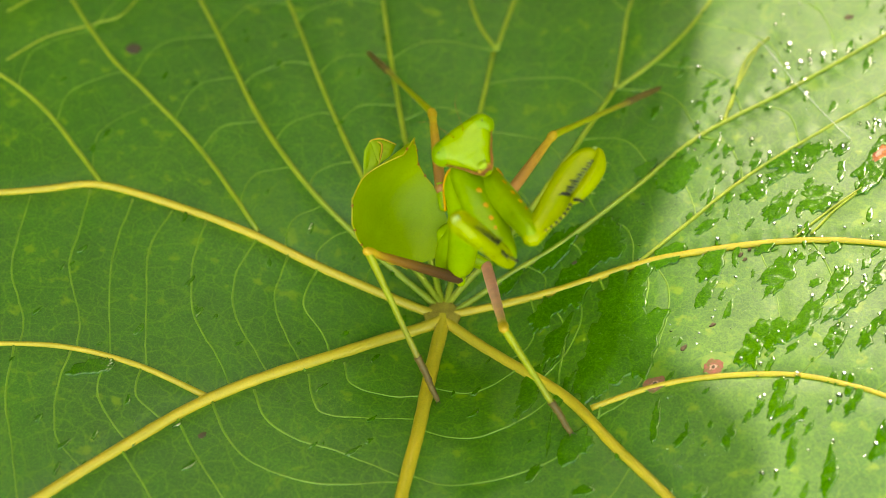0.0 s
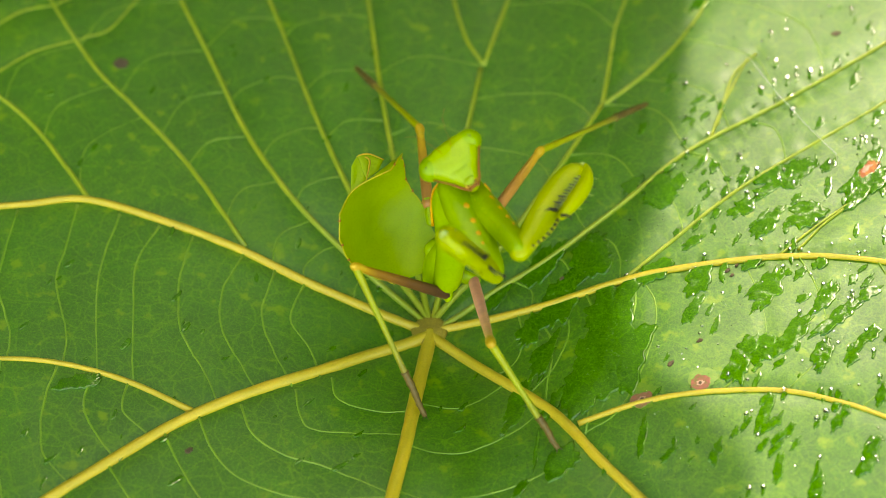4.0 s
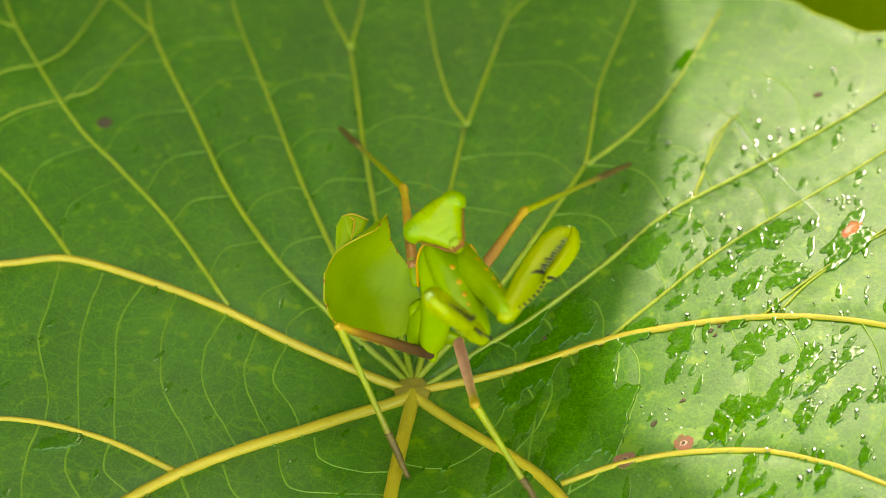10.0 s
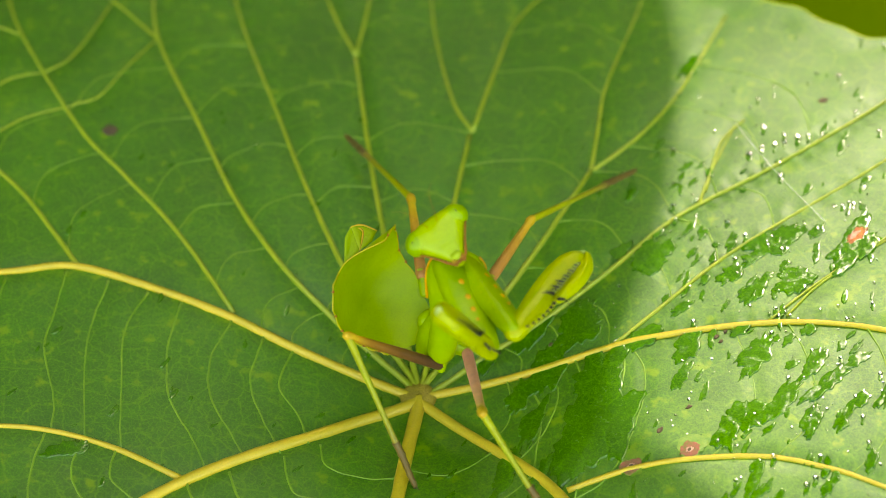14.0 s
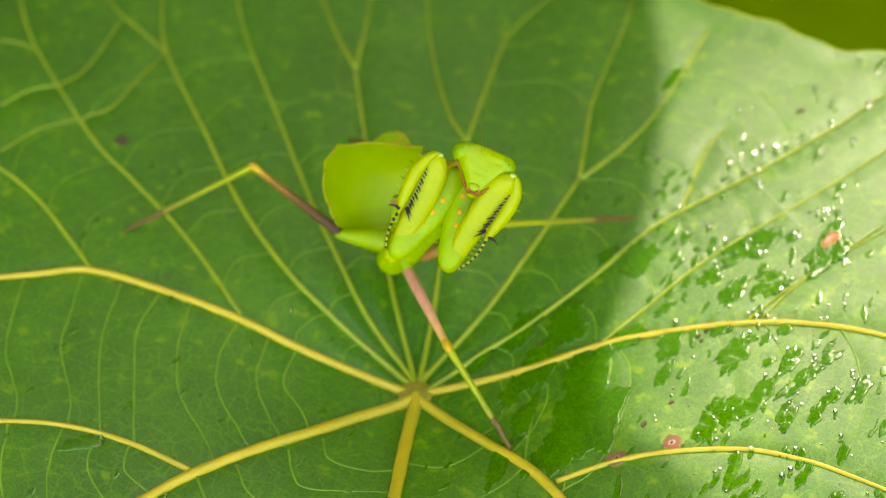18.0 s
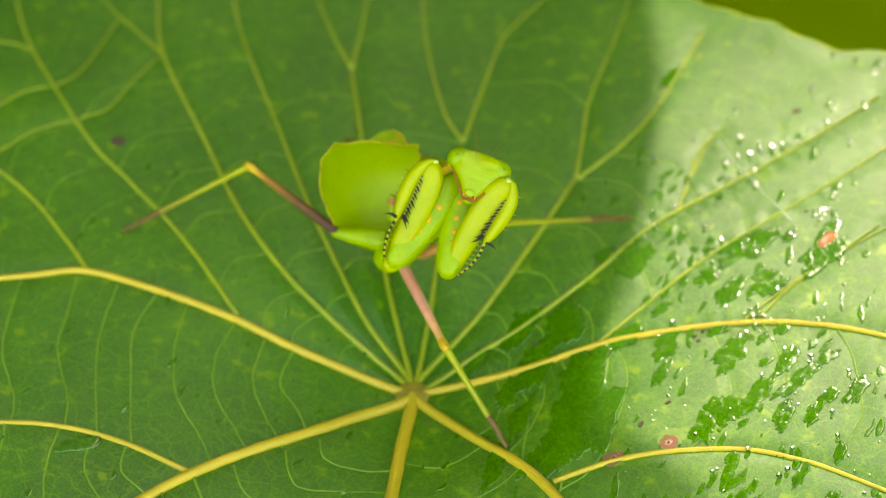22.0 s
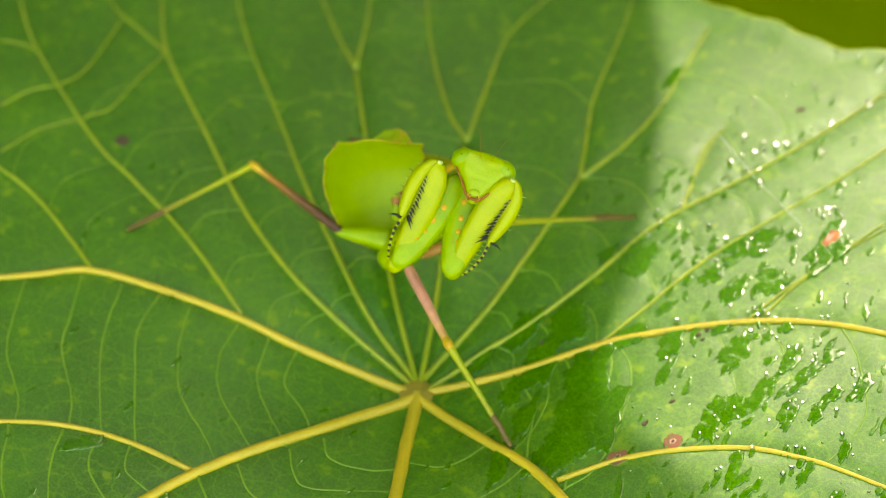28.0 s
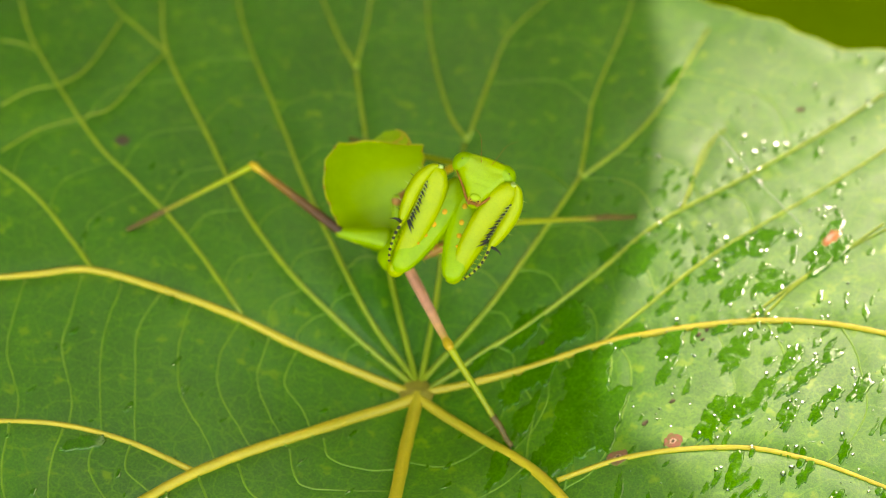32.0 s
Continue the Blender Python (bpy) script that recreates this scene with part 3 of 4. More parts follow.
def drop_mesh():
    """A bead of water with a sunken foot, its top flattened to widen the sun's glint."""
    bm = bmesh.new()
    qs = (0.04, 0.15, 0.28, 0.42, 0.56, 0.7, 0.82, 0.92, 0.98, 1.0)
    loops = [[Vector((q * math.cos(t), q * math.sin(t), 0.48 * max(0.0, 1 - q ** 5.0) ** 0.5)) for t in (2 * math.pi * k / 18 for k in range(18))] for q in qs]
    loops.append([Vector((0.8 * v.x, 0.8 * v.y, -0.3)) for v in loops[-1]])
    rings(bm, loops)
    bmesh.ops.recalc_face_normals(bm, faces=bm.faces)
    for f in bm.faces:
        f.smooth = True
    me = bpy.data.meshes.new("water_drop")
    bm.to_mesh(me)
    bm.free()
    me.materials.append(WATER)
    return me


DROP = drop_mesh()


DROP_SHADOWS = []


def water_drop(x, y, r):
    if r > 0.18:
        DROP_SHADOWS.append((x, y, r))
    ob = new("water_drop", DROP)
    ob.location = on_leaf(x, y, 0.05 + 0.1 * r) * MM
    # tops tilted to mirror the sun towards the camera, for brighter glints
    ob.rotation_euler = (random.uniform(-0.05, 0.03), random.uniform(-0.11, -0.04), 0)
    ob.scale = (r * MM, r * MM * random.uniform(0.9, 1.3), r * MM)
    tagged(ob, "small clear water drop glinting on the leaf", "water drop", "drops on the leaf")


def build_water():
    film_patch(16.0, -0.8, 6.6, 4.4, 66)
    film_patch(16.9, -5.6, 8.0, 4.8, 80)
    film_patch(14.0, -7.8, 7.8, 4.4, 64)
    film_patch(11.8, 1.2, 6.0, 2.8, 65)
    film_patch(10.4, 5.9, 5.5, 2.2, 55)
    film_patch(10.2, -4.4, 4.6, 1.8, 62)
    film_patch(8.0, -8.6, 3.8, 1.6, 66)
    film_patch(14.8, 5.0, 4.7, 2.8, 39)
    film_patch(21.8, 12.3, 4.1, 3.1, 47)
    film_patch(18.8, 13.5, 2.9, 1.4, 47)
    film_patch(32.6, 12.3, 6.6, 2.5, 33)
    film_patch(28.5, 9.1, 2.9, 2.1, 47)
    film_patch(30.8, 7.3, 4.1, 1.6, 47)
    film_patch(34.1, 7.5, 3.7, 2.5, 30)
    film_patch(36.7, 13.0, 2.1, 0.9, 51)
    film_patch(33.3, 9.3, 1.7, 0.7, 51)
    film_patch(23.9, 5.8, 2.5, 0.9, 35)
    film_patch(39.8, 11.0, 6.0, 3.2, 50)
    film_patch(20.2, 2.8, 3.1, 2.2, 28)
    film_patch(24.1, 1.4, 4.2, 1.9, 61)
    film_patch(23.2, -2.0, 3.3, 1.2, 62)
    film_patch(24.7, -2.2, 1.3, 0.5, 69)
    film_patch(25.0, -4.1, 2.1, 0.6, 73)
    film_patch(28.6, 2.3, 1.8, 1.0, 30)
    film_patch(30.0, -0.4, 4.7, 2.3, 56)
    film_patch(28.7, -2.3, 2.7, 0.7, 60)
    film_patch(32.8, 0.7, 1.7, 0.8, 51)
    film_patch(34.6, 1.6, 1.6, 1.0, 30)
    film_patch(32.7, -2.2, 1.4, 0.9, 30)
    film_patch(26.5, -8.9, 3.9, 2.1, 77)
    film_patch(28.2, -7.2, 3.5, 2.8, 29)
    film_patch(31.3, -6.1, 5.4, 1.7, 42)
    film_patch(33.7, -8.5, 3.2, 1.3, 63)
    film_patch(35.6, -4.5, 5.9, 1.6, 40)
    film_patch(38.3, -2.4, 2.2, 1.2, 40)
    film_patch(37.6, -7.0, 2.8, 1.3, 50)
    film_patch(28.3, -13.9, 4.4, 0.9, 69)
    film_patch(34.4, -15.0, 3.2, 1.0, 58)
    film_patch(36.3, -18.9, 3.4, 1.6, 57)
    film_patch(24.0, -17.0, 2.7, 0.9, 68)
    film_patch(18.0, -14.9, 4.0, 0.8, 78)
    film_patch(11.2, -16.5, 3.7, 2.6, 62)
    film_patch(7.5, -19.5, 2.2, 0.8, 59)
    film_patch(9.0, -15.6, 4.4, 0.4, 84)
    film_patch(11.8, -21.4, 1.7, 1.2, 20)
    film_patch(28.9, -19.1, 3.1, 0.9, 72)
    film_patch(31.8, -21.5, 3.6, 1.2, 67)
    film_patch(7.2, -10.5, 3.9, 1.2, 73)
    film_patch(13.5, -10.3, 3.4, 1.6, 62)
    film_patch(20.3, 20.5, 1.7, 0.8, 63)
    film_patch(23.4, 26.8, 1.8, 0.7, 63)
    film_patch(27.2, 37.4, 4.6, 1.7, 55)
    film_patch(38.4, 40.2, 2.2, 0.8, 63)
    film_patch(48.4, 35.3, 2.3, 0.9, 53)
    film_patch(9.2, -0.7, 5.2, 2.2, 60)
    film_patch(12, 2.6, 4.3, 2.2, 60)
    film_patch(14, -5.5, 5.7, 2.7, 68)
    film_patch(10.7, -10.3, 3.8, 1.2, 62)
    film_patch(7.1, -11.6, 4.3, 1.0, 60)
    film_patch(13, -9.4, 2.5, 1.2, 70)
    film_patch(6.1, 3.3, 3.4, 1.5, 58)
    film_patch(14.6, 6.7, 4.3, 2.1, 50)
    film_patch(20.9, 12.9, 3.0, 1.5, 48)
    film_patch(33.5, 11.5, 2.2, 0.9, 40)
    film_patch(29.2, -1.6, 2.5, 0.9, 62)
    film_patch(34.6, -2.4, 4.1, 1.4, 52)
    film_patch(27.4, -7.3, 2.2, 0.7, 66)
    film_patch(36.1, -8.8, 2.7, 1.1, 66)
    film_patch(40.4, -6.6, 3.3, 1.4, 62)
    film_patch(38, -13, 2.2, 0.9, 66)
    film_patch(-31.7, -9, 2.5, 0.7, 30)
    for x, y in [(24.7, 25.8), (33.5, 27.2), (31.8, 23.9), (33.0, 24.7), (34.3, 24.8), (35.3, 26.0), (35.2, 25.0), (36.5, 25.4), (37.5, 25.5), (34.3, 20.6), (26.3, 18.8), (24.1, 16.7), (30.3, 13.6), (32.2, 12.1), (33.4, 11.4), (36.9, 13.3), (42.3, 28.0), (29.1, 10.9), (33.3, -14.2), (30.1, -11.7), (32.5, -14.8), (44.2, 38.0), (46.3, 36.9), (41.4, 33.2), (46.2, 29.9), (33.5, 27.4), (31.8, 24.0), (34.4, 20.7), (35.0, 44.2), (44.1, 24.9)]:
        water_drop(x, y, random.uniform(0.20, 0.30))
    rnd = random.Random(5)
    made = 0
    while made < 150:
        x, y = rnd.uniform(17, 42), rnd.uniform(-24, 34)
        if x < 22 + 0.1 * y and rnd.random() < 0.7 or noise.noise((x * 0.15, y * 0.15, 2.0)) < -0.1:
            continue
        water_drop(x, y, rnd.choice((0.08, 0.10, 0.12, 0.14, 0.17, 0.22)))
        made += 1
    # fine spray
    bm = bmesh.new()
    for k in range(700):
        x, y = rnd.uniform(18, 44), rnd.uniform(-24, 26)
        if noise.noise((x * 0.25, y * 0.25, 4.0)) < 0.05 or x < 20 + 0.1 * y:
            continue
        r = rnd.uniform(0.035, 0.085)
        p = on_leaf(x, y, 0.06)
        bmesh.ops.create_icosphere(bm, subdivisions=1, radius=1, matrix=Matrix.Translation(p * MM) @ Matrix.Diagonal((r * MM, r * MM, 0.6 * r * MM, 1)))
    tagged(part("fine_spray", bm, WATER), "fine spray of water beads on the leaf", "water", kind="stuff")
    # flecks of water too small to count, thick on the open side and sparse on the other
    bm = bmesh.new()
    for k in range(900):
        x, y = rnd.uniform(-46, 44), rnd.uniform(-26, 34)
        dense = noise.noise((x * 0.16, y * 0.16, 6.0))
        if x < 21 + 0.12 * y and rnd.random() > 0.13 or x >= 21 + 0.12 * y and (dense < -0.02 or y < -14 and rnd.random() < 0.6):
            continue
        size = rnd.uniform(0.25, 1.1) if x > 20 else rnd.uniform(0.25, 0.8)
        blot(bm, x, y, size * rnd.uniform(1.3, 2.2), size * 0.6, rnd.uniform(35, 85), 500 + k * 1.3, 0.03, 0.7, 14)
    # a dark wet-green trail below each larger drop, painted for its cast shadow
    for k, (x, y, r) in enumerate(DROP_SHADOWS):
        blot(bm, x - 0.3 * r, y - 1.9 * r, 3.6 * r, 1.5 * r, 70, 900 + k * 1.7, 0.03, 0.5, 18)
    bmesh.ops.recalc_face_normals(bm, faces=bm.faces)
    tagged(part("wet_flecks", bm, WET), "scattered tiny flecks of water and dark drop shadow trails on the leaf", "water", kind="stuff")
    film_patch(-30.2, -8.5, 3.4, 1.7, 20)
    # small wet streaks between the larger ones
    made = 0
    while made < 60:
        x, y = rnd.uniform(22, 44), rnd.uniform(-24, 22)
        if noise.noise((x * 0.12, y * 0.12, 8.0)) < 0.0:
            continue
        film_patch(x, y, rnd.uniform(0.6, 2.0), rnd.uniform(0.3, 0.7), rnd.uniform(40, 85))
        made += 1


def build_sores():
    for x, y, r in ((18.2, -11.1, 1.0), (23.2, -10.1, 0.95)):
        film_patch(x + 0.2, y + 0.3, 2.7 * r, 2.3 * r, 50, "leaf_sore", HALO, 0.0, "yellowed patch round the sore on the leaf", "leaf spot", 0.3)
        film_patch(x, y, 1.9 * r, 1.6 * r, 30, "leaf_sore", RED, 0.02, "pinkish red sore on the leaf", "leaf spot", 0.25)
        film_patch(x, y, 0.7 * r, 0.6 * r, 30, "leaf_sore", SORE, 0.035, "pale centre of the sore on the leaf", "leaf spot", 0.4)
        film_patch(x, y, 0.4 * r, 0.35 * r, 60, "leaf_sore", SCAB, 0.055, "tiny brown scab in the sore", "leaf spot", 0.3)
    film_patch(40.2, 11.9, 2.3, 1.3, 40, "leaf_sore", TORN, 0.03, "torn orange red sore on the leaf", "leaf spot", 0.6)
    film_patch(40.0, 12.1, 1.3, 0.5, 40, "leaf_sore", SORE, 0.045, "pale torn middle of the sore on the leaf", "leaf spot", 0.6)
    film_patch(-30.7, 30.6, 1.5, 1.3, 10, "leaf_sore", SCAB, 0.03, "dark brown speck on the leaf", "leaf spot", 0.25)
    film_patch(39.4, 30.0, 0.9, 0.6, 10, "leaf_sore", SCAB, 0.02, "dark brown speck on the leaf", "leaf spot", 0.25)
    for x, y, r in ((26.6, 1.9, 0.22), (26.9, 1.3, 0.16), (20.9, -7.7, 0.28), (23.5, -5.6, 0.22), (27.4, 2.4, 0.14), (-20.5, -15.6, 0.3), (12.0, 4.0, 0.2)):
        film_patch(x, y, 2.4 * r, 1.6 * r, 40, "debris_speck", SCAB, 0.08, "tiny dark brown speck of dirt on the leaf", "speck", 0.4)


def build_thread():
    a, b = on_leaf(30.5, 27.5, 1.2), on_leaf(37.5, 14.0, 0.3)
    ob = part("silk_thread", tube([a.lerp(b, k / 8) - Vector((0, 0, 0.5 * math.sin(math.pi * k / 8))) for k in range(9)], [0.018] * 9, 5), SILK)
    tagged(ob, "single strand of pale silk over the leaf", "silk thread")


# ---- the mantis ----
STAND = Vector((0.0, 6.0, 3.0))
mantis = new("mantis")
mantis.location = STAND * MM
mantis.empty_display_size = 0.005
tagged(mantis, "bright green praying mantis nymph with curled abdomen on the leaf", "mantis")

# Joints in millimetres, before and after the insect turns.
BEFORE = {
    "base": (1.5, -0.7, 8.1),
    "neck": (2.8, 0.8, 18.8),
    "head": (2.1, -0.0, 23.1),
    "eyeL": (0.1, -0.8, 22.4),
    "eyeR": (3.4, 1.1, 24.0),
    "mouth": (3.7, -2.0, 22.4),
    "shoL": (1.7, -0.2, 19.9),
    "elbL": (4.9, -7.6, 18.3),
    "tipL": (1.1, -10.3, 25.8),
    "shoR": (3.5, 0.3, 19.0),
    "elbR": (7.3, -7.5, 20.4),
    "tipR": (12.4, 1.0, 21.2),
    "abd": (0.4, 2.0, 8.1),
    "M1_root": (0.8, 0.6, 8.0),
    "M1_hip": (1.5, -1.0, 6.6),
    "M1_knee": (-6.3, -4.3, 14.3),
    "M1_foot": (-0.3, -11.3, 2.1),
    "M2_root": (2.5, 1.1, 8.3),
    "M2_hip": (3.8, 0.0, 7.4),
    "M2_knee": (5.1, -10.5, 11.7),
    "M2_foot": (10.9, -15.6, 3.8),
    "M3_root": (0.3, 2.6, 9.6),
    "M3_hip": (-0.2, 5.1, 11.7),
    "M3_knee": (-1.1, 16.5, 10.8),
    "M3_foot": (-8.3, 31.6, 3.6),
    "M4_root": (3.3, 2.6, 9.6),
    "M4_hip": (5.8, 4.7, 11.4),
    "M4_knee": (10.3, 12.5, 11.4),
    "M4_foot": (21.4, 23.6, 5.9),
}
AFTER = {
    "base": (-1.2, 10.1, 8.6),
    "neck": (4.5, 10.1, 18.7),
    "head": (6.1, 8.2, 21.8),
    "eyeL": (3.9, 9.2, 22.7),
    "eyeR": (8.1, 8.1, 21.8),
    "mouth": (5.3, 5.5, 20.7),
    "shoL": (3.3, 9.4, 19.4),
    "elbL": (-1.9, 3.5, 15.3),
    "tipL": (2.3, 8.9, 23.0),
    "shoR": (5.7, 10.1, 19.6),
    "elbR": (3.3, 2.9, 14.9),
    "tipR": (8.0, 6.6, 21.8),
    "abd": (-2.3, 11.2, 8.8),
    "M1_root": (-2.4, 13.2, 9.9),
    "M1_hip": (-7.2, 12.6, 9.3),
    "M1_knee": (-15.6, 19.3, 11.3),
    "M1_foot": (-28.9, 17.8, 4.1),
    "M2_root": (-1.3, 10.0, 9.9),
    "M2_hip": (-0.8, 8.6, 8.6),
    "M2_knee": (2.9, -2.0, 9.8),
    "M2_foot": (8.8, -8.4, 2.6),
    "M3_root": (-2.5, 10.3, 12.8),
    "M3_hip": (-1.9, 12.0, 14.4),
    "M3_knee": (4.4, 20.3, 11.2),
    "M3_foot": (-8.1, 31.5, 3.6),
    "M4_root": (-0.1, 11.4, 8.4),
    "M4_hip": (0.7, 10.9, 8.0),
    "M4_knee": (8.3, 11.2, 12.4),
    "M4_foot": (22.3, 17.7, 6.0),
}
NEAR = Vector((0, -math.cos(radians(50)), math.sin(radians(50))))
RAISE = Vector((0, math.sin(radians(50)), math.cos(radians(50))))
SPAN = {"coxa": 8.9, "femur": 9.9, "neck": 11.2, "M1": (11.5, 15.0), "M2": (11.35, 11.0), "M3": (10.15, 16.75), "M4": (8.3, 16.25)}


def foreleg(side, f):
    """The parts of a folded grasping leg; f: the sign of y that turns to the light, +x: the side on which the tibia lies."""
    n = SPAN["coxa"]
    coxa = part("fore_coxa", loft([(-0.9, 0.5, 0.4), (-0.2, 1.15, 0.85), (n * 0.2, 1.42, 1.0), (n * 0.45, 1.52, 1.0), (n * 0.7, 1.45, 0.95), (n * 0.9, 1.22, 0.85), (n + 0.1, 0.95, 0.7), (n + 0.6, 0.5, 0.4), (n + 0.8, 0.12, 0.1)], sides=24, power=2.5), GREEN, mantis)
    for z, x, r in ((0.30, -0.10, 0.32), (0.47, -0.05, 0.29), (0.61, 0.0, 0.25), (0.72, 0.05, 0.15)):
        part("spot", ball((x, -f * 0.94, z * n), (r * 0.9, 0.14, r), u=14, v=8), ORANGE, coxa, "orange spot")
    for k in range(9):
        z = n * (0.22 + 0.075 * k)
        part("tooth", cone((-1.42, -f * 0.25, z), (-1.74, -f * 0.35, z + 0.12), 0.06, sides=5), LIME, coxa)
    n = SPAN["femur"]
    outline = ((-0.10, -0.35, 0.35), (-0.06, -0.7, 0.75), (0.02, -0.9, 0.90), (0.15, -1.0, 0.95), (0.35, -1.28, 1.0), (0.55, -1.45, 1.12), (0.72, -1.48, 1.2), (0.86, -1.28, 1.2), (0.95, -0.85, 1.05), (1.00, -0.45, 0.75), (1.02, 0.0, 0.45))
    femur = part("fore_femur", loft([(z * n, (b - a) / 2, 0.82 * min(1.0, (b - a) / 2.0), (a + b) / 2, 0) for z, a, b in outline], sides=26, power=2.3), LIME, mantis)
    # the folded tibia along one edge of the femur
    folded = ((0.40, 0.10, 1.40, 0.66), (0.42, 0.30, 1.40, 0.64), (0.50, 0.50, 1.46, 0.58), (0.62, 0.62, 1.54, 0.52), (0.76, 0.68, 1.52, 0.48), (0.88, 0.64, 1.33, 0.42), (0.97, 0.50, 0.96, 0.34), (1.02, 0.34, 0.63, 0.25), (1.035, 0.1, 0.48, 0.2))
    part("tibia", loft([(z * n, r, 0.8 * r + 0.1, x, f * y) for z, r, x, y in folded], sides=18), LIME, femur)
    crest = ball((0.2, f * 0.15, n * 1.015), (0.34, 0.36, 0.16), u=14, v=8)
    for v in crest.verts:
        v.co *= 1 + 0.02 * noise.noise(v.co * 4000)
    part("crest", crest, CREST, femur, "pale fuzzy knee")
    part("claw", cone((1.40, f * 0.9, n * 0.42), (2.55, f * 1.15, n * 0.405), 0.17, bend=(0.05, 0.1 * f, 0.16)), BLACK, femur, "black hooked claw")
    part("claw", cone((0.85, f * 0.85, n * 0.45), (0.1, f * 1.35, n * 0.36), 0.16, bend=(0.05, 0.1 * f, 0.05)), BLACK, femur, "long black spine")
    rnd = random.Random(3 + f)
    for k in range(12):
        t = k / 11
        z = n * (0.86 - 0.40 * t)
        x = 0.82 - 0.05 * math.sin(math.pi * t) + 0.04 * rnd.uniform(-1, 1)
        size = (0.28 + 0.34 * t) * (1.5 if k % 2 else 1.0) * rnd.uniform(0.85, 1.15)
        part("spine", cone((x, f * 0.80, z), (x - 0.72 * size, f * (0.92 + 0.25 * size), z - 0.5 * size), 0.065 + 0.065 * t + 0.03 * (k % 2), sides=6, bend=(0, 0.04 * f, -0.03)), BLACK, femur)
        part("bristle", cone((x + 0.12, f * 0.82, z - 0.12), (x - 0.42, f * 1.02, z - 0.32), 0.05, sides=5), CREST, femur)
    for k in range(6):
        z = n * (0.93 - 0.085 * k)
        x = float(np.interp(z / n, [q[0] for q in folded], [q[1] + q[2] for q in folded]))
        part("bristle", cone((x - 0.1, f * 0.35, z), (x + 0.42, f * 0.4, z + 0.12), 0.05, sides=5), BLACK if k % 2 else CREST, femur)
    for k in range(7):
        z = n * (0.14 + 0.05 * k)
        part("bristle", cone((0.9, f * 0.5, z), (1.3, f * 0.6, z + 0.12), 0.05, sides=5), LIME, femur)
    tarsus = [Vector((1.32, f * 0.75, n * 0.41)), Vector((1.46, f * 0.85, n * 0.28)), Vector((1.30, f * 0.85, n * 0.14)), Vector((0.85, f * 0.75, n * 0.01))]
    line = spline(tarsus, 5)
    part("tarsus", tube(line, [0.17 - 0.005 * i for i in range(len(line))], 8), OLIVE, femur)
    for i in (2, 4, 6, 8, 10, 12, 14):
        p = line[i] + Vector((0.0, f * 0.1, 0))
        part("joint", ball(p, (0.16, 0.13, 0.23 - 0.009 * i), u=8, v=6), BLACK, femur, "black joint of the foot")
    return coxa, femur


def walking_leg(hip_size, hip_wide, femur_paint, sizes, paint_low, flare=1.0):
    a, b = sizes
    coxa = part("leg_coxa", loft([(-0.6, 0.3, 0.3), (0, 0.55 * hip_wide, 0.5 * hip_wide), (hip_size * 0.4, 0.75 * hip_wide * flare, 0.65 * hip_wide * flare), (hip_size * 0.85, 0.85 * hip_wide * flare ** 2, 0.75 * hip_wide * flare), (hip_size, 0.4 * hip_wide, 0.4 * hip_wide)], 14), GREEN, mantis)
    femur = part("leg_femur", loft([(-0.4, 0.28, 0.28), (0.1, 0.5, 0.48), (a * 0.3, 0.52, 0.48), (a * 0.7, 0.42, 0.40), (a * 0.93, 0.36, 0.34), (a, 0.42, 0.40), (a + 0.35, 0.18, 0.18)], 12), femur_paint, mantis)
    part("knee", loft([(a * 0.90, 0.30, 0.28), (a * 0.93, 0.39, 0.36), (a * 0.98, 0.47, 0.44), (a + 0.3, 0.36, 0.32), (a + 0.5, 0.1, 0.1)], 12), OCHRE, femur)
    n = b * 0.70
    tibia = part("leg_tibia", loft([(-0.3, 0.15, 0.15), (0.1, 0.36, 0.34), (n * 0.3, 0.31, 0.29), (n * 0.75, 0.27, 0.25), (n, 0.29, 0.27), (n + 0.15, 0.1, 0.1)], 10), paint_low, mantis)
    foot = spline([Vector((0, 0, n)), Vector((0.05, 0, n + 0.12 * b)), Vector((-0.05, 0, n + 0.22 * b)), Vector((0, 0, b))], 6)
    part("tarsus", tube(foot, [0.34 * (1 - 0.35 * i / 18) * (1.0 if i % 4 else 1.18) for i in range(len(foot))], 8), TARSUS, tibia)
    for s in (-1, 1):
        part("toe", cone((0, 0, b - 0.1), (0.35 * s, 0.1, b + 0.35), 0.07, sides=5), SCAB, tibia)
    for k in range(6):
        z = n * (0.25 + 0.13 * k)
        part("bristle", cone((0.2, 0, z), (0.42, 0.05, z + 0.3), 0.03, sides=4), OLIVE, tibia)
    return coxa, femur, tibia


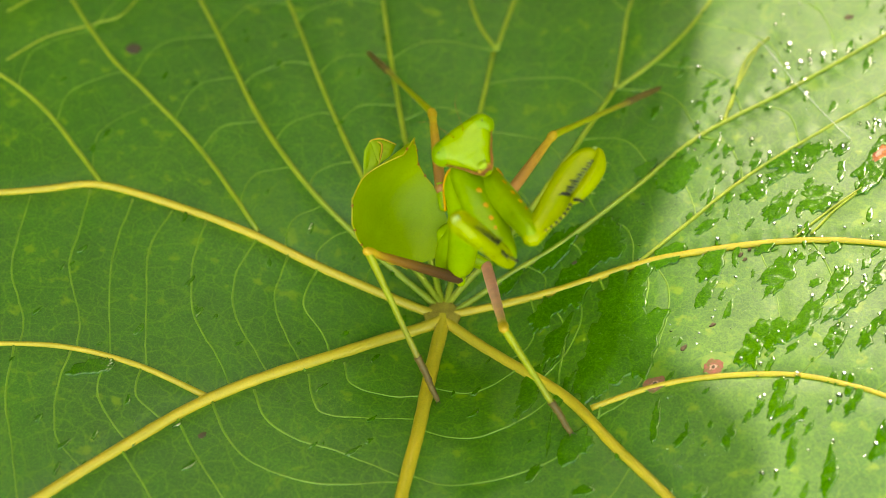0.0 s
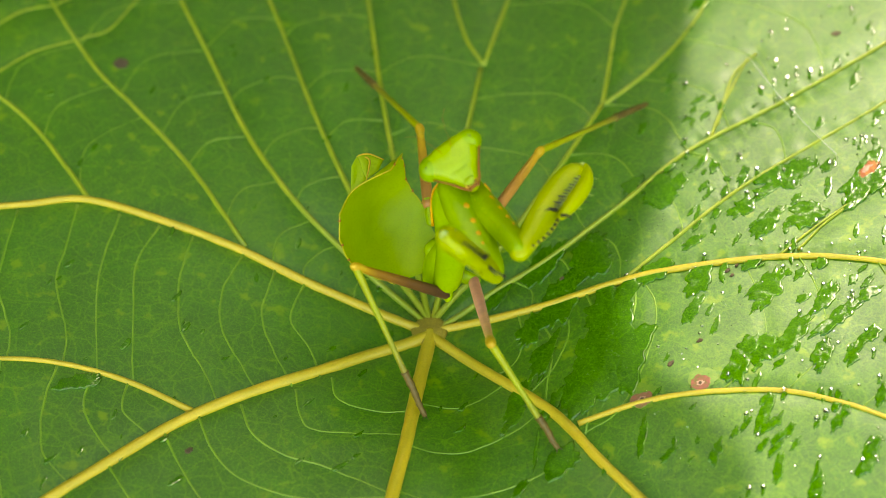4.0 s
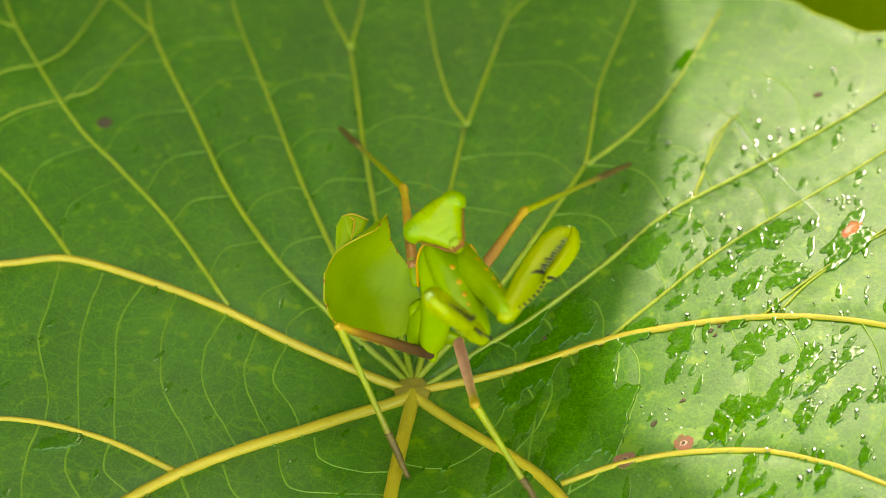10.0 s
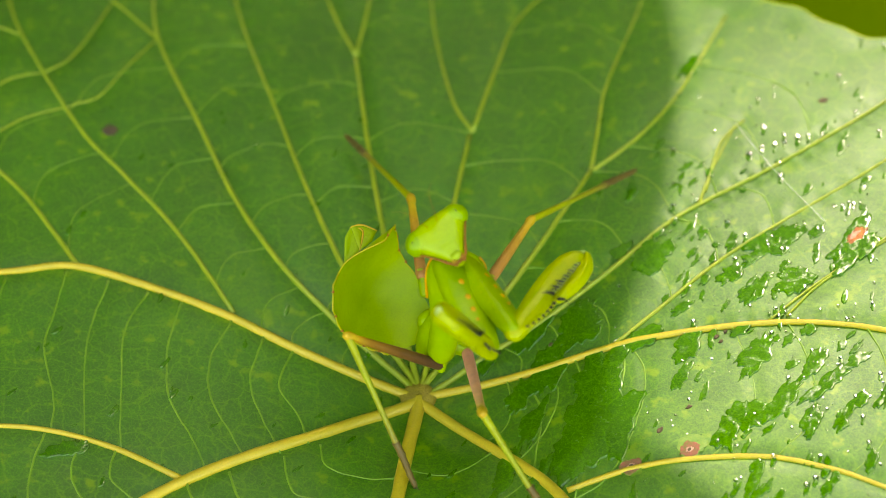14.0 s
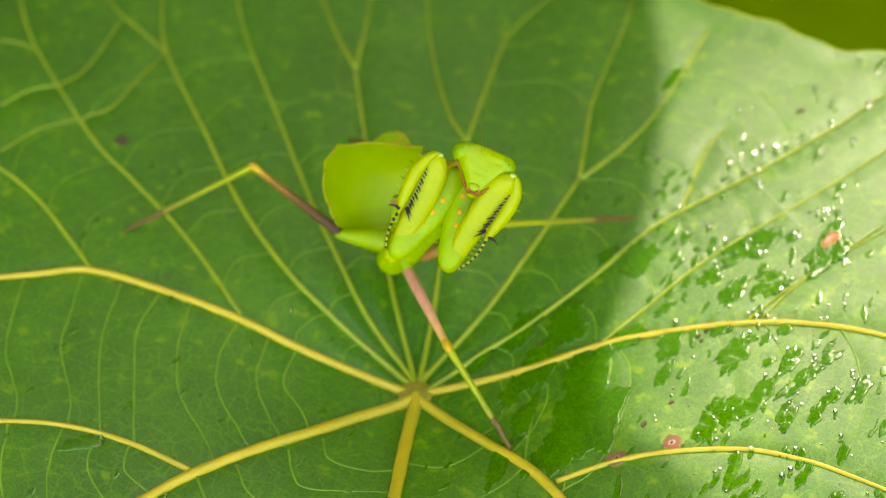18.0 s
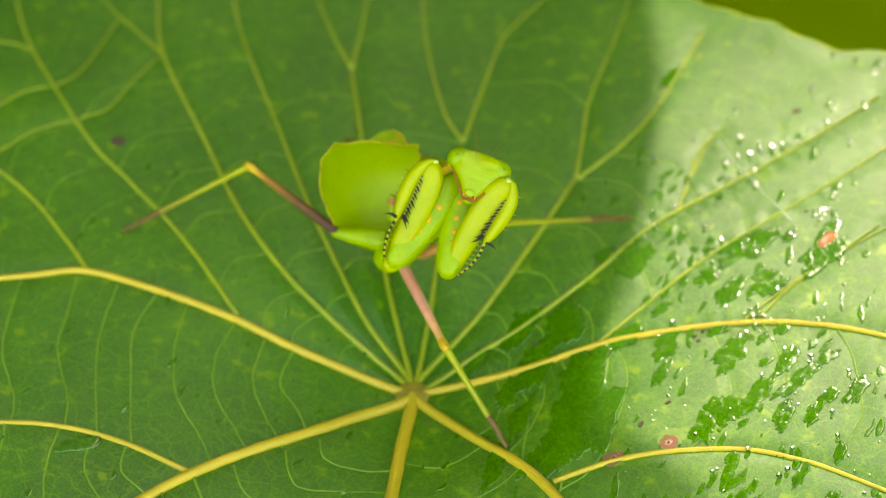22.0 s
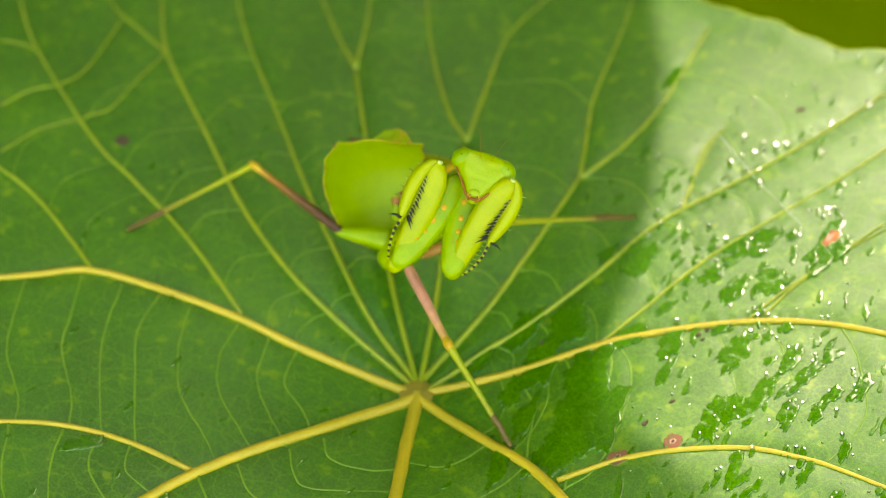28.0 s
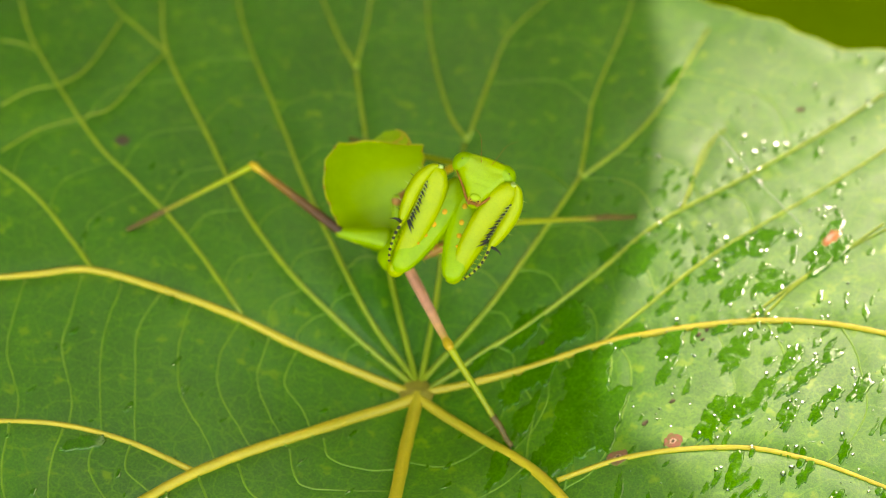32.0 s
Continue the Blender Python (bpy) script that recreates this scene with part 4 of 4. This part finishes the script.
def build_head():
    """A broad triangle with rounded eyes at its upper corners; -y: the face, z: from the mouth up, the origin between the eyes."""
    outline = [(-3.52, 0.16, 0.22), (-3.4, 0.42, 0.40), (-3.05, 0.66, 0.55), (-2.5, 0.92, 0.72), (-1.8, 1.38, 0.90), (-1.0, 1.98, 1.04), (-0.3, 2.42, 1.10), (0.25, 2.62, 1.06), (0.62, 2.52, 0.94), (0.85, 2.2, 0.78), (1.0, 1.6, 0.58), (1.08, 0.9, 0.42), (1.1, 0.3, 0.25)]
    bm = loft([(z, w, d, 0, -0.12 * max(0, -z / 3.5)) for z, w, d in outline], 44, power=2.35)
    for v in bm.verts:
        x, y, z = v.co / MM
        if y < 0:
            for c, w, k in ((0.34, 0.10, 1), (0.78, 0.11, 1), (1.2, 0.12, 0.7)):
                lean = c + 0.16 * z
                y += 0.13 * k * math.exp(-((abs(x) - lean) / w) ** 2) * max(0, 1 - abs(z + 0.1) / 1.1)
            y += 0.12 * math.exp(-((z + 1.55 - 0.1 * abs(x)) / 0.10) ** 2) * max(0, 1 - abs(x) / 1.2)
            y -= 0.07 * noise.noise((x * 1.6, z * 1.6, 2.0)) + 0.03 * noise.noise((x * 4, z * 4, 5.0))
        v.co = Vector((x, y, z)) * MM
    head = part("head", bm, FACE, mantis)
    for s in (-1, 1):
        eye = part("eye", ball((s * 1.80, 0.08, 0.10), (1.08, 1.04, 0.98), Matrix.Rotation(s * radians(30), 4, "Y"), u=32, v=20), EYE_GREEN, head, "glossy green compound eye")
        part("ocellus", ball((s * 0.22, -0.86, 0.55), (0.09, 0.07, 0.09), u=8, v=6), LIME, head)
        feeler = spline([Vector((s * 0.42, -0.95, 0.25)), Vector((s * 0.7, -1.45, 0.9)), Vector((s * 1.2, -1.2, 2.4)), Vector((s * 2.0, 0.4, 3.6))], 6)
        part("feeler", tube(feeler, [0.026 - 0.001 * i for i in range(len(feeler))], 6), BROWN, head)
        part("mandible", ball((s * 0.32, -0.60, -3.0), (0.28, 0.16, 0.26), u=14, v=9), OCHRE, head, "brownish jaw")
        edge = [Vector((s * 2.42, -0.10, -0.55)), Vector((s * 1.86, -0.36, -1.35)), Vector((s * 1.26, -0.44, -2.15)), Vector((s * 0.86, -0.44, -2.8)), Vector((s * 0.30, -0.50, -3.42))]
        part("cheek_line", tube(spline(edge, 5), [0.045 + 0.0045 * i for i in range(21)], 8), BROWN, head, "brown line along the jaw")
        part("palp", tube([Vector((s * 0.3, -0.7, -3.0)), Vector((s * 0.45, -0.9, -3.3)), Vector((s * 0.22, -0.85, -3.55))], [0.09, 0.08, 0.03], 6), BROWN, head)
        part("pupil", ball((s * 2.1, -0.93, 0.12), (0.06, 0.05, 0.07), u=8, v=6), BLACK, head, "black dot in the eye")
    part("upper_lip", ball((0, -0.72, -2.75), (0.5, 0.17, 0.36), u=14, v=8), FACE, head)
    part("mouth", ball((0, -0.62, -3.3), (0.42, 0.2, 0.14), u=12, v=7), BROWN, head)
    for ob in (head, *head.children):
        ob.data.transform(Matrix.Scale(1.06, 4))
    return head


def build_abdomen():
    """A leaf-like bowl; z: from the root to the tip, x: across, -y: the outer side, y: the hollow side."""
    rows, across = 44, 40
    length, deep = 10.6, 2.9

    def skin(s, u, layer):
        w = float(np.interp(s, (0, 0.2, 0.45, 0.7, 0.9, 1.0), (1.4, 3.7, 4.2, 4.42, 3.7, 2.1)))
        right, left = max(u, 0.0), max(-u, 0.0)
        seg = (s * 7.2) % 1
        frill = 1 + (0.030 * (1 - abs(2 * seg - 1)) + 0.012 * noise.noise((s * 16, u, 2.0))) * abs(u) ** 4
        x = w * u * (1 + 0.62 * right * s ** 3) * frill
        z = length * s + 0.43 * left ** 2 * s ** 3 - 1.7 * right ** 2 * s ** 3
        y = -deep * math.sin(math.pi * s ** 0.82) + 2.0 * u * u * min(1, s / 0.25) * w / 5
        y += 1.3 * right ** 3 * s + 1.0 * s ** 5
        y += 0.035 * math.exp(-((seg - 0.5) / 0.13) ** 2) + 0.12 * noise.noise((s * 4, u * 1.5, 7.0))
        if layer:
            y -= (0.16 + 1.5 * (1 - u * u) * (1 - s) ** 1.6)
        return Vector((-x, y, z))

    bm = bmesh.new()
    loops = []
    for i in range(rows + 1):
        s = i / rows
        us = [math.sin(math.pi * (k / across - 0.5)) for k in range(across + 1)]
        loops.append([skin(s, u, 0) * MM for u in us] + [skin(s, u, 1) * MM for u in us[::-1]])
    rings(bm, loops)
    bmesh.ops.recalc_face_normals(bm, faces=bm.faces)
    abdomen = part("abdomen", bm, BELLY, mantis, "leaf-like green abdomen curled up over the back")
    for u in (-1, 1):
        edge = [skin(s / 60, u, 0) + Vector((0, -0.08, 0)) for s in range(8, 61)]
        part("margin", tube(edge, [0.07 + 0.03 * abs(noise.noise((i * 0.4, u, 0))) for i in range(len(edge))], 7), MARGIN, abdomen, "brown-edged margin of the abdomen")
        for k in range(2, 8):
            s = min(1.0, k / 7.2)
            part("point", cone(skin(s, u, 0), skin(s, u, 0) + Vector((-0.22 * u, 0.05, 0.18)), 0.13, sides=6), BROWN, abdomen, "brown tooth on the margin")
    end = [skin(1.0, -1 + 2 * k / 24, 0) + Vector((0, -0.08, 0)) for k in range(25)]
    part("margin", tube(end, [0.08 + 0.05 * abs(noise.noise((i * 0.5, 5, 0))) for i in range(25)], 7), MARGIN, abdomen, "brown-edged tip of the abdomen")
    # folded lobes at the tip
    for corners, edge in (
        (((0.4, 0.1, 9.9), (1.6, 0.0, 10.5), (3.0, -0.3, 10.95), (4.1, -0.5, 10.8), (4.3, 0.0, 9.8), (2.4, 0.5, 9.5)), (5, 4, 3)),
        (((2.4, 0.5, 9.5), (4.2, -0.4, 10.75), (4.8, -0.2, 10.0), (4.9, 0.4, 8.7), (3.6, 0.7, 8.9)), (1, 2, 3)),
    ):
        bm = bmesh.new()
        pts = [Vector((-x, y, z)) for x, y, z in corners]
        mid = sum(pts, Vector()) / len(pts) + Vector((0, -0.12, 0))
        rim = [a.lerp(b, q / 4) for a, b in zip(pts, pts[1:] + pts[:1]) for q in range(4)]
        loops = [[(mid.lerp(p, q) + Vector((0, off + 0.05 * noise.noise((p[0] * 2, p[2] * 2, q)), 0))) * MM for p in rim] for q, off in ((0.05, 0.07), (0.5, 0.07), (0.97, 0.06), (1.0, 0.0), (0.97, -0.06), (0.5, -0.07), (0.05, -0.07))]
        rings(bm, loops)
        bmesh.ops.recalc_face_normals(bm, faces=bm.faces)
        lobe = part("tail_lobe", bm, BELLY, abdomen)
        line = spline([pts[i] for i in edge], 5)
        part("lobe_edge", tube(line, [0.11 - 0.04 * abs(i / 5 - 1) for i in range(len(line))], 6), OCHRE, lobe, "brown edge of the tail lobe")
    return abdomen


HEAD = build_head()
n = SPAN["neck"]
PROTHORAX = part("prothorax", loft([(-1.3, 0.2, 0.2), (-0.9, 0.7, 0.6), (0.2, 1.25, 1.0), (n * 0.3, 1.4, 1.1), (n * 0.55, 1.9, 1.15), (n * 0.78, 2.45, 1.1), (n * 0.92, 2.35, 0.95), (n, 1.8, 0.8), (n + 0.5, 0.9, 0.5)], 28, power=2.2), GREEN, mantis)
for s in (-1, 1):
    part("edge", tube(spline([Vector((s * 2.05, 0.1, n * 0.55)), Vector((s * 2.46, 0.1, n * 0.76)), Vector((s * 2.38, 0.1, n * 0.92)), Vector((s * 1.7, 0.1, n * 1.01))], 5), [0.13] * 16, 6), ORANGE, PROTHORAX, "orange edge of the neck shield")
part("chest_mark", ball((0.25, -1.12, n * 0.70), (0.55, 0.12, 0.42), u=12, v=7), BROWN, PROTHORAX, "brown mark on the chest")
THORAX = part("thorax", loft([(-2.3, 0.7, 0.6), (-1.6, 1.4, 1.2), (0.0, 1.65, 1.45), (1.8, 1.6, 1.35), (3.4, 1.0, 0.9)], 24), GREEN, mantis)
ABDOMEN = build_abdomen()
FORELEGS = {"L": foreleg("L", 1), "R": foreleg("R", -1)}
LEGS = {"M1": walking_leg(5.2, 1.0, PURPLE, SPAN["M1"], SHIN, 1.2), "M2": walking_leg(4.0, 1.0, PINK, SPAN["M2"], SHIN), "M3": walking_leg(2.0, 0.6, RUST, SPAN["M3"], SHIN), "M4": walking_leg(2.0, 0.6, RUST, SPAN["M4"], SHIN)}


def aim(a, b, side):
    """A pose at a with z towards b and x as near to side as it goes."""
    z = (b - a).normalized()
    x = (side - z * side.dot(z)).normalized()
    y = z.cross(x)
    return Matrix.Translation((a - STAND) * MM) @ Matrix((x, y, z)).transposed().to_4x4()


def frame_of(at, x, z):
    x = x.normalized()
    z = (z - x * z.dot(x)).normalized()
    return Matrix.Translation((at - STAND) * MM) @ Matrix((x, z.cross(x), z)).transposed().to_4x4()


RIGHT = Vector((1, 0, 0))


def abdomen_turn(chord, face):
    """The turn that lays the abdomen's length and its hollow side along these (to the right, up, towards the eye)."""
    z, y = (RIGHT * v[0] + RAISE * v[1] + NEAR * v[2] for v in (chord, face))
    z.normalize()
    y = (y - z * y.dot(z)).normalized()
    return Matrix((y.cross(z), y, z)).transposed().to_quaternion()


ABD_POSES = (abdomen_turn((-0.752, 0.486, 0.445), (0.541, 0.07, 0.838)), abdomen_turn((-0.32, 0.947, 0.0), (0.187, 0.068, 0.98)))


def gesture(k, body, upper, head, claw, step=(0, 0), roll=0.0):
    """All the parts' poses: k runs from before to after the turn; shifts of the body, the upper body, the head a raised claw and a lifted foot, in millimetres to the right and up; roll: the lean of head and claws in degrees."""
    j = {name: Vector(BEFORE[name]).lerp(Vector(AFTER[name]), k) for name in BEFORE}
    lean = Matrix.Rotation(radians(-roll), 3, NEAR)
    for name in ("eyeL", "eyeR", "mouth", "shoL", "elbL", "tipL", "shoR", "elbR", "tipR"):
        j[name] = j["neck"] + lean @ (j[name] - j["neck"])
    low, high, top, far = (RIGHT * a + RAISE * b for a, b in (body, upper, head, claw))
    base = j["base"] + low
    neck_way = (j["neck"] + high - base).normalized()
    neck = base + neck_way * SPAN["neck"]
    out = {PROTHORAX: aim(base, neck, RIGHT)}
    abd = j["abd"] + low
    out[THORAX] = aim(base * 0.55 + abd * 0.45 - (neck - abd).normalized() * 0.1, neck, RIGHT)
    turn = ABD_POSES[0].slerp(ABD_POSES[1], k)
    out[ABDOMEN] = Matrix.Translation((abd - STAND) * MM) @ turn.to_matrix().to_4x4()
    eye_l, eye_r, mouth = (j[q] + high + top for q in ("eyeL", "eyeR", "mouth"))
    mid = (eye_l + eye_r) / 2
    out[HEAD] = frame_of(mid + NEAR * (0.9 * k - 0.6) + (mid - mouth).normalized() * 0.15, eye_r - eye_l, mid - mouth)
    for q, s in (("L", -1), ("R", 1)):
        coxa, femur = FORELEGS[q]
        extra = far if q == "R" else Vector()
        sho = j["sho" + q] + high
        elb = sho + (j["elb" + q] + extra * 0.4 - j["sho" + q]).normalized() * SPAN["coxa"]
        side = RIGHT * s + NEAR * 0.2 if q == "L" else (RIGHT * 0.5 - NEAR * 0.85).lerp(RIGHT + NEAR * 0.2, k)
        turned = (RIGHT * 0.32 - RAISE * 0.78 + NEAR * 0.5).lerp(-RIGHT, k) if q == "L" else RIGHT
        out[coxa] = aim(sho - RIGHT * (0.5 * s * k) + NEAR * 0.6 * k, elb - RIGHT * (0.15 * s * k) + NEAR * 0.4 * k, side)
        out[femur] = aim(elb, elb + (j["tip" + q] - j["elb" + q] + extra * 0.6), turned)
    for q, (coxa, femur, tibia) in LEGS.items():
        a, b = SPAN[q]
        hip = j[q + "_hip"] + low
        knee = hip + (j[q + "_knee"] + low * 0.5 - hip).normalized() * a
        lifted = RIGHT * step[0] + RAISE * step[1] if q == "M4" else Vector()
        foot = knee + (j[q + "_foot"] + lifted - knee).normalized() * b
        root = j[q + "_root"] + low
        out[coxa] = aim(hip, hip + (root - hip) * 0.5 + (base - hip) * 0.5, RIGHT)
        side = (knee - hip).cross(foot - knee)
        out[femur] = aim(hip, knee, side)
        out[tibia] = aim(knee, foot, side)
    return out


def motions():
    """The insect sways, then turns and settles on its feet again."""
    zero = (0, 0)
    stages = [
        (0.0, 0, zero, zero, zero, zero),
        (6.0, 0, zero, zero, zero, zero),
        (9.0, 0, (0.1, 0), (0.2, 0), zero, zero),
        (11.0, 0, (0.2, -0.2), (0.3, -0.4), (-0.4, 0), (0.2, -0.5)),
        (13.0, 0, (0.4, -0.4), (0.5, -0.7), (-0.8, 0.1), (0.3, -1.0)),
        (14.0, 0, (0.4, -0.4), (0.5, -0.8), (-0.7, 0.1), (0.5, -1.6)),
        (14.5, 0, (0.4, -0.4), (0.6, -0.9), (-0.7, 0.1), (0.8, -2.6)),
        (15.0, 0.22, (0.3, 0.3), (0.4, 0.0), (-0.4, 0), (0.5, -1.5)),
        (15.5, 0.55, (0.4, 1.2), (0.5, 1.2), zero, zero),
        (16.0, 0.86, (0.9, 2.4), (0.6, 1.8), zero, zero, (-1.0, 3.0), 10),
        (16.5, 1, (1.3, 2.5), (0.4, 1.8), zero, zero, (-1.7, 4.1), 15),
        (16.8, 1, (0.9, 1.8), (0.2, 1.3), zero, zero, (0.6, 0.5), 13),
        (17.0, 1, (0.6, 1.4), (0.1, 1.0), zero, zero, (0.9, -1.4), 12),
        (17.5, 1, (0.2, 0.5), (0.0, 0.7), zero, zero, (0.3, -0.2), 6),
        (18.0, 1, (0, -0.2), (0.1, 0.55), zero, zero, zero, 2),
        (20.0, 1, (0, -0.1), (0.1, 0.15), zero, zero),
        (23.0, 1, zero, zero, zero, zero),
        (27.5, 1, zero, (0.05, -0.05), zero, zero),
        (29.0, 1, (0, -0.05), (0.05, -0.25), zero, zero),
        (32.0, 1, (0, -0.1), (0.1, -0.5), zero, zero),
    ]
    rows = {}
    for t, *how in stages:
        for ob, m in gesture(*how).items():
            rows.setdefault(ob, []).append((t, m))
    for ob, r in rows.items():
        walk(ob, r)


build_blade()
build_ground()
build_sky_block()
build_shade_leaf()
build_sores()
build_water()
build_thread()
motions()
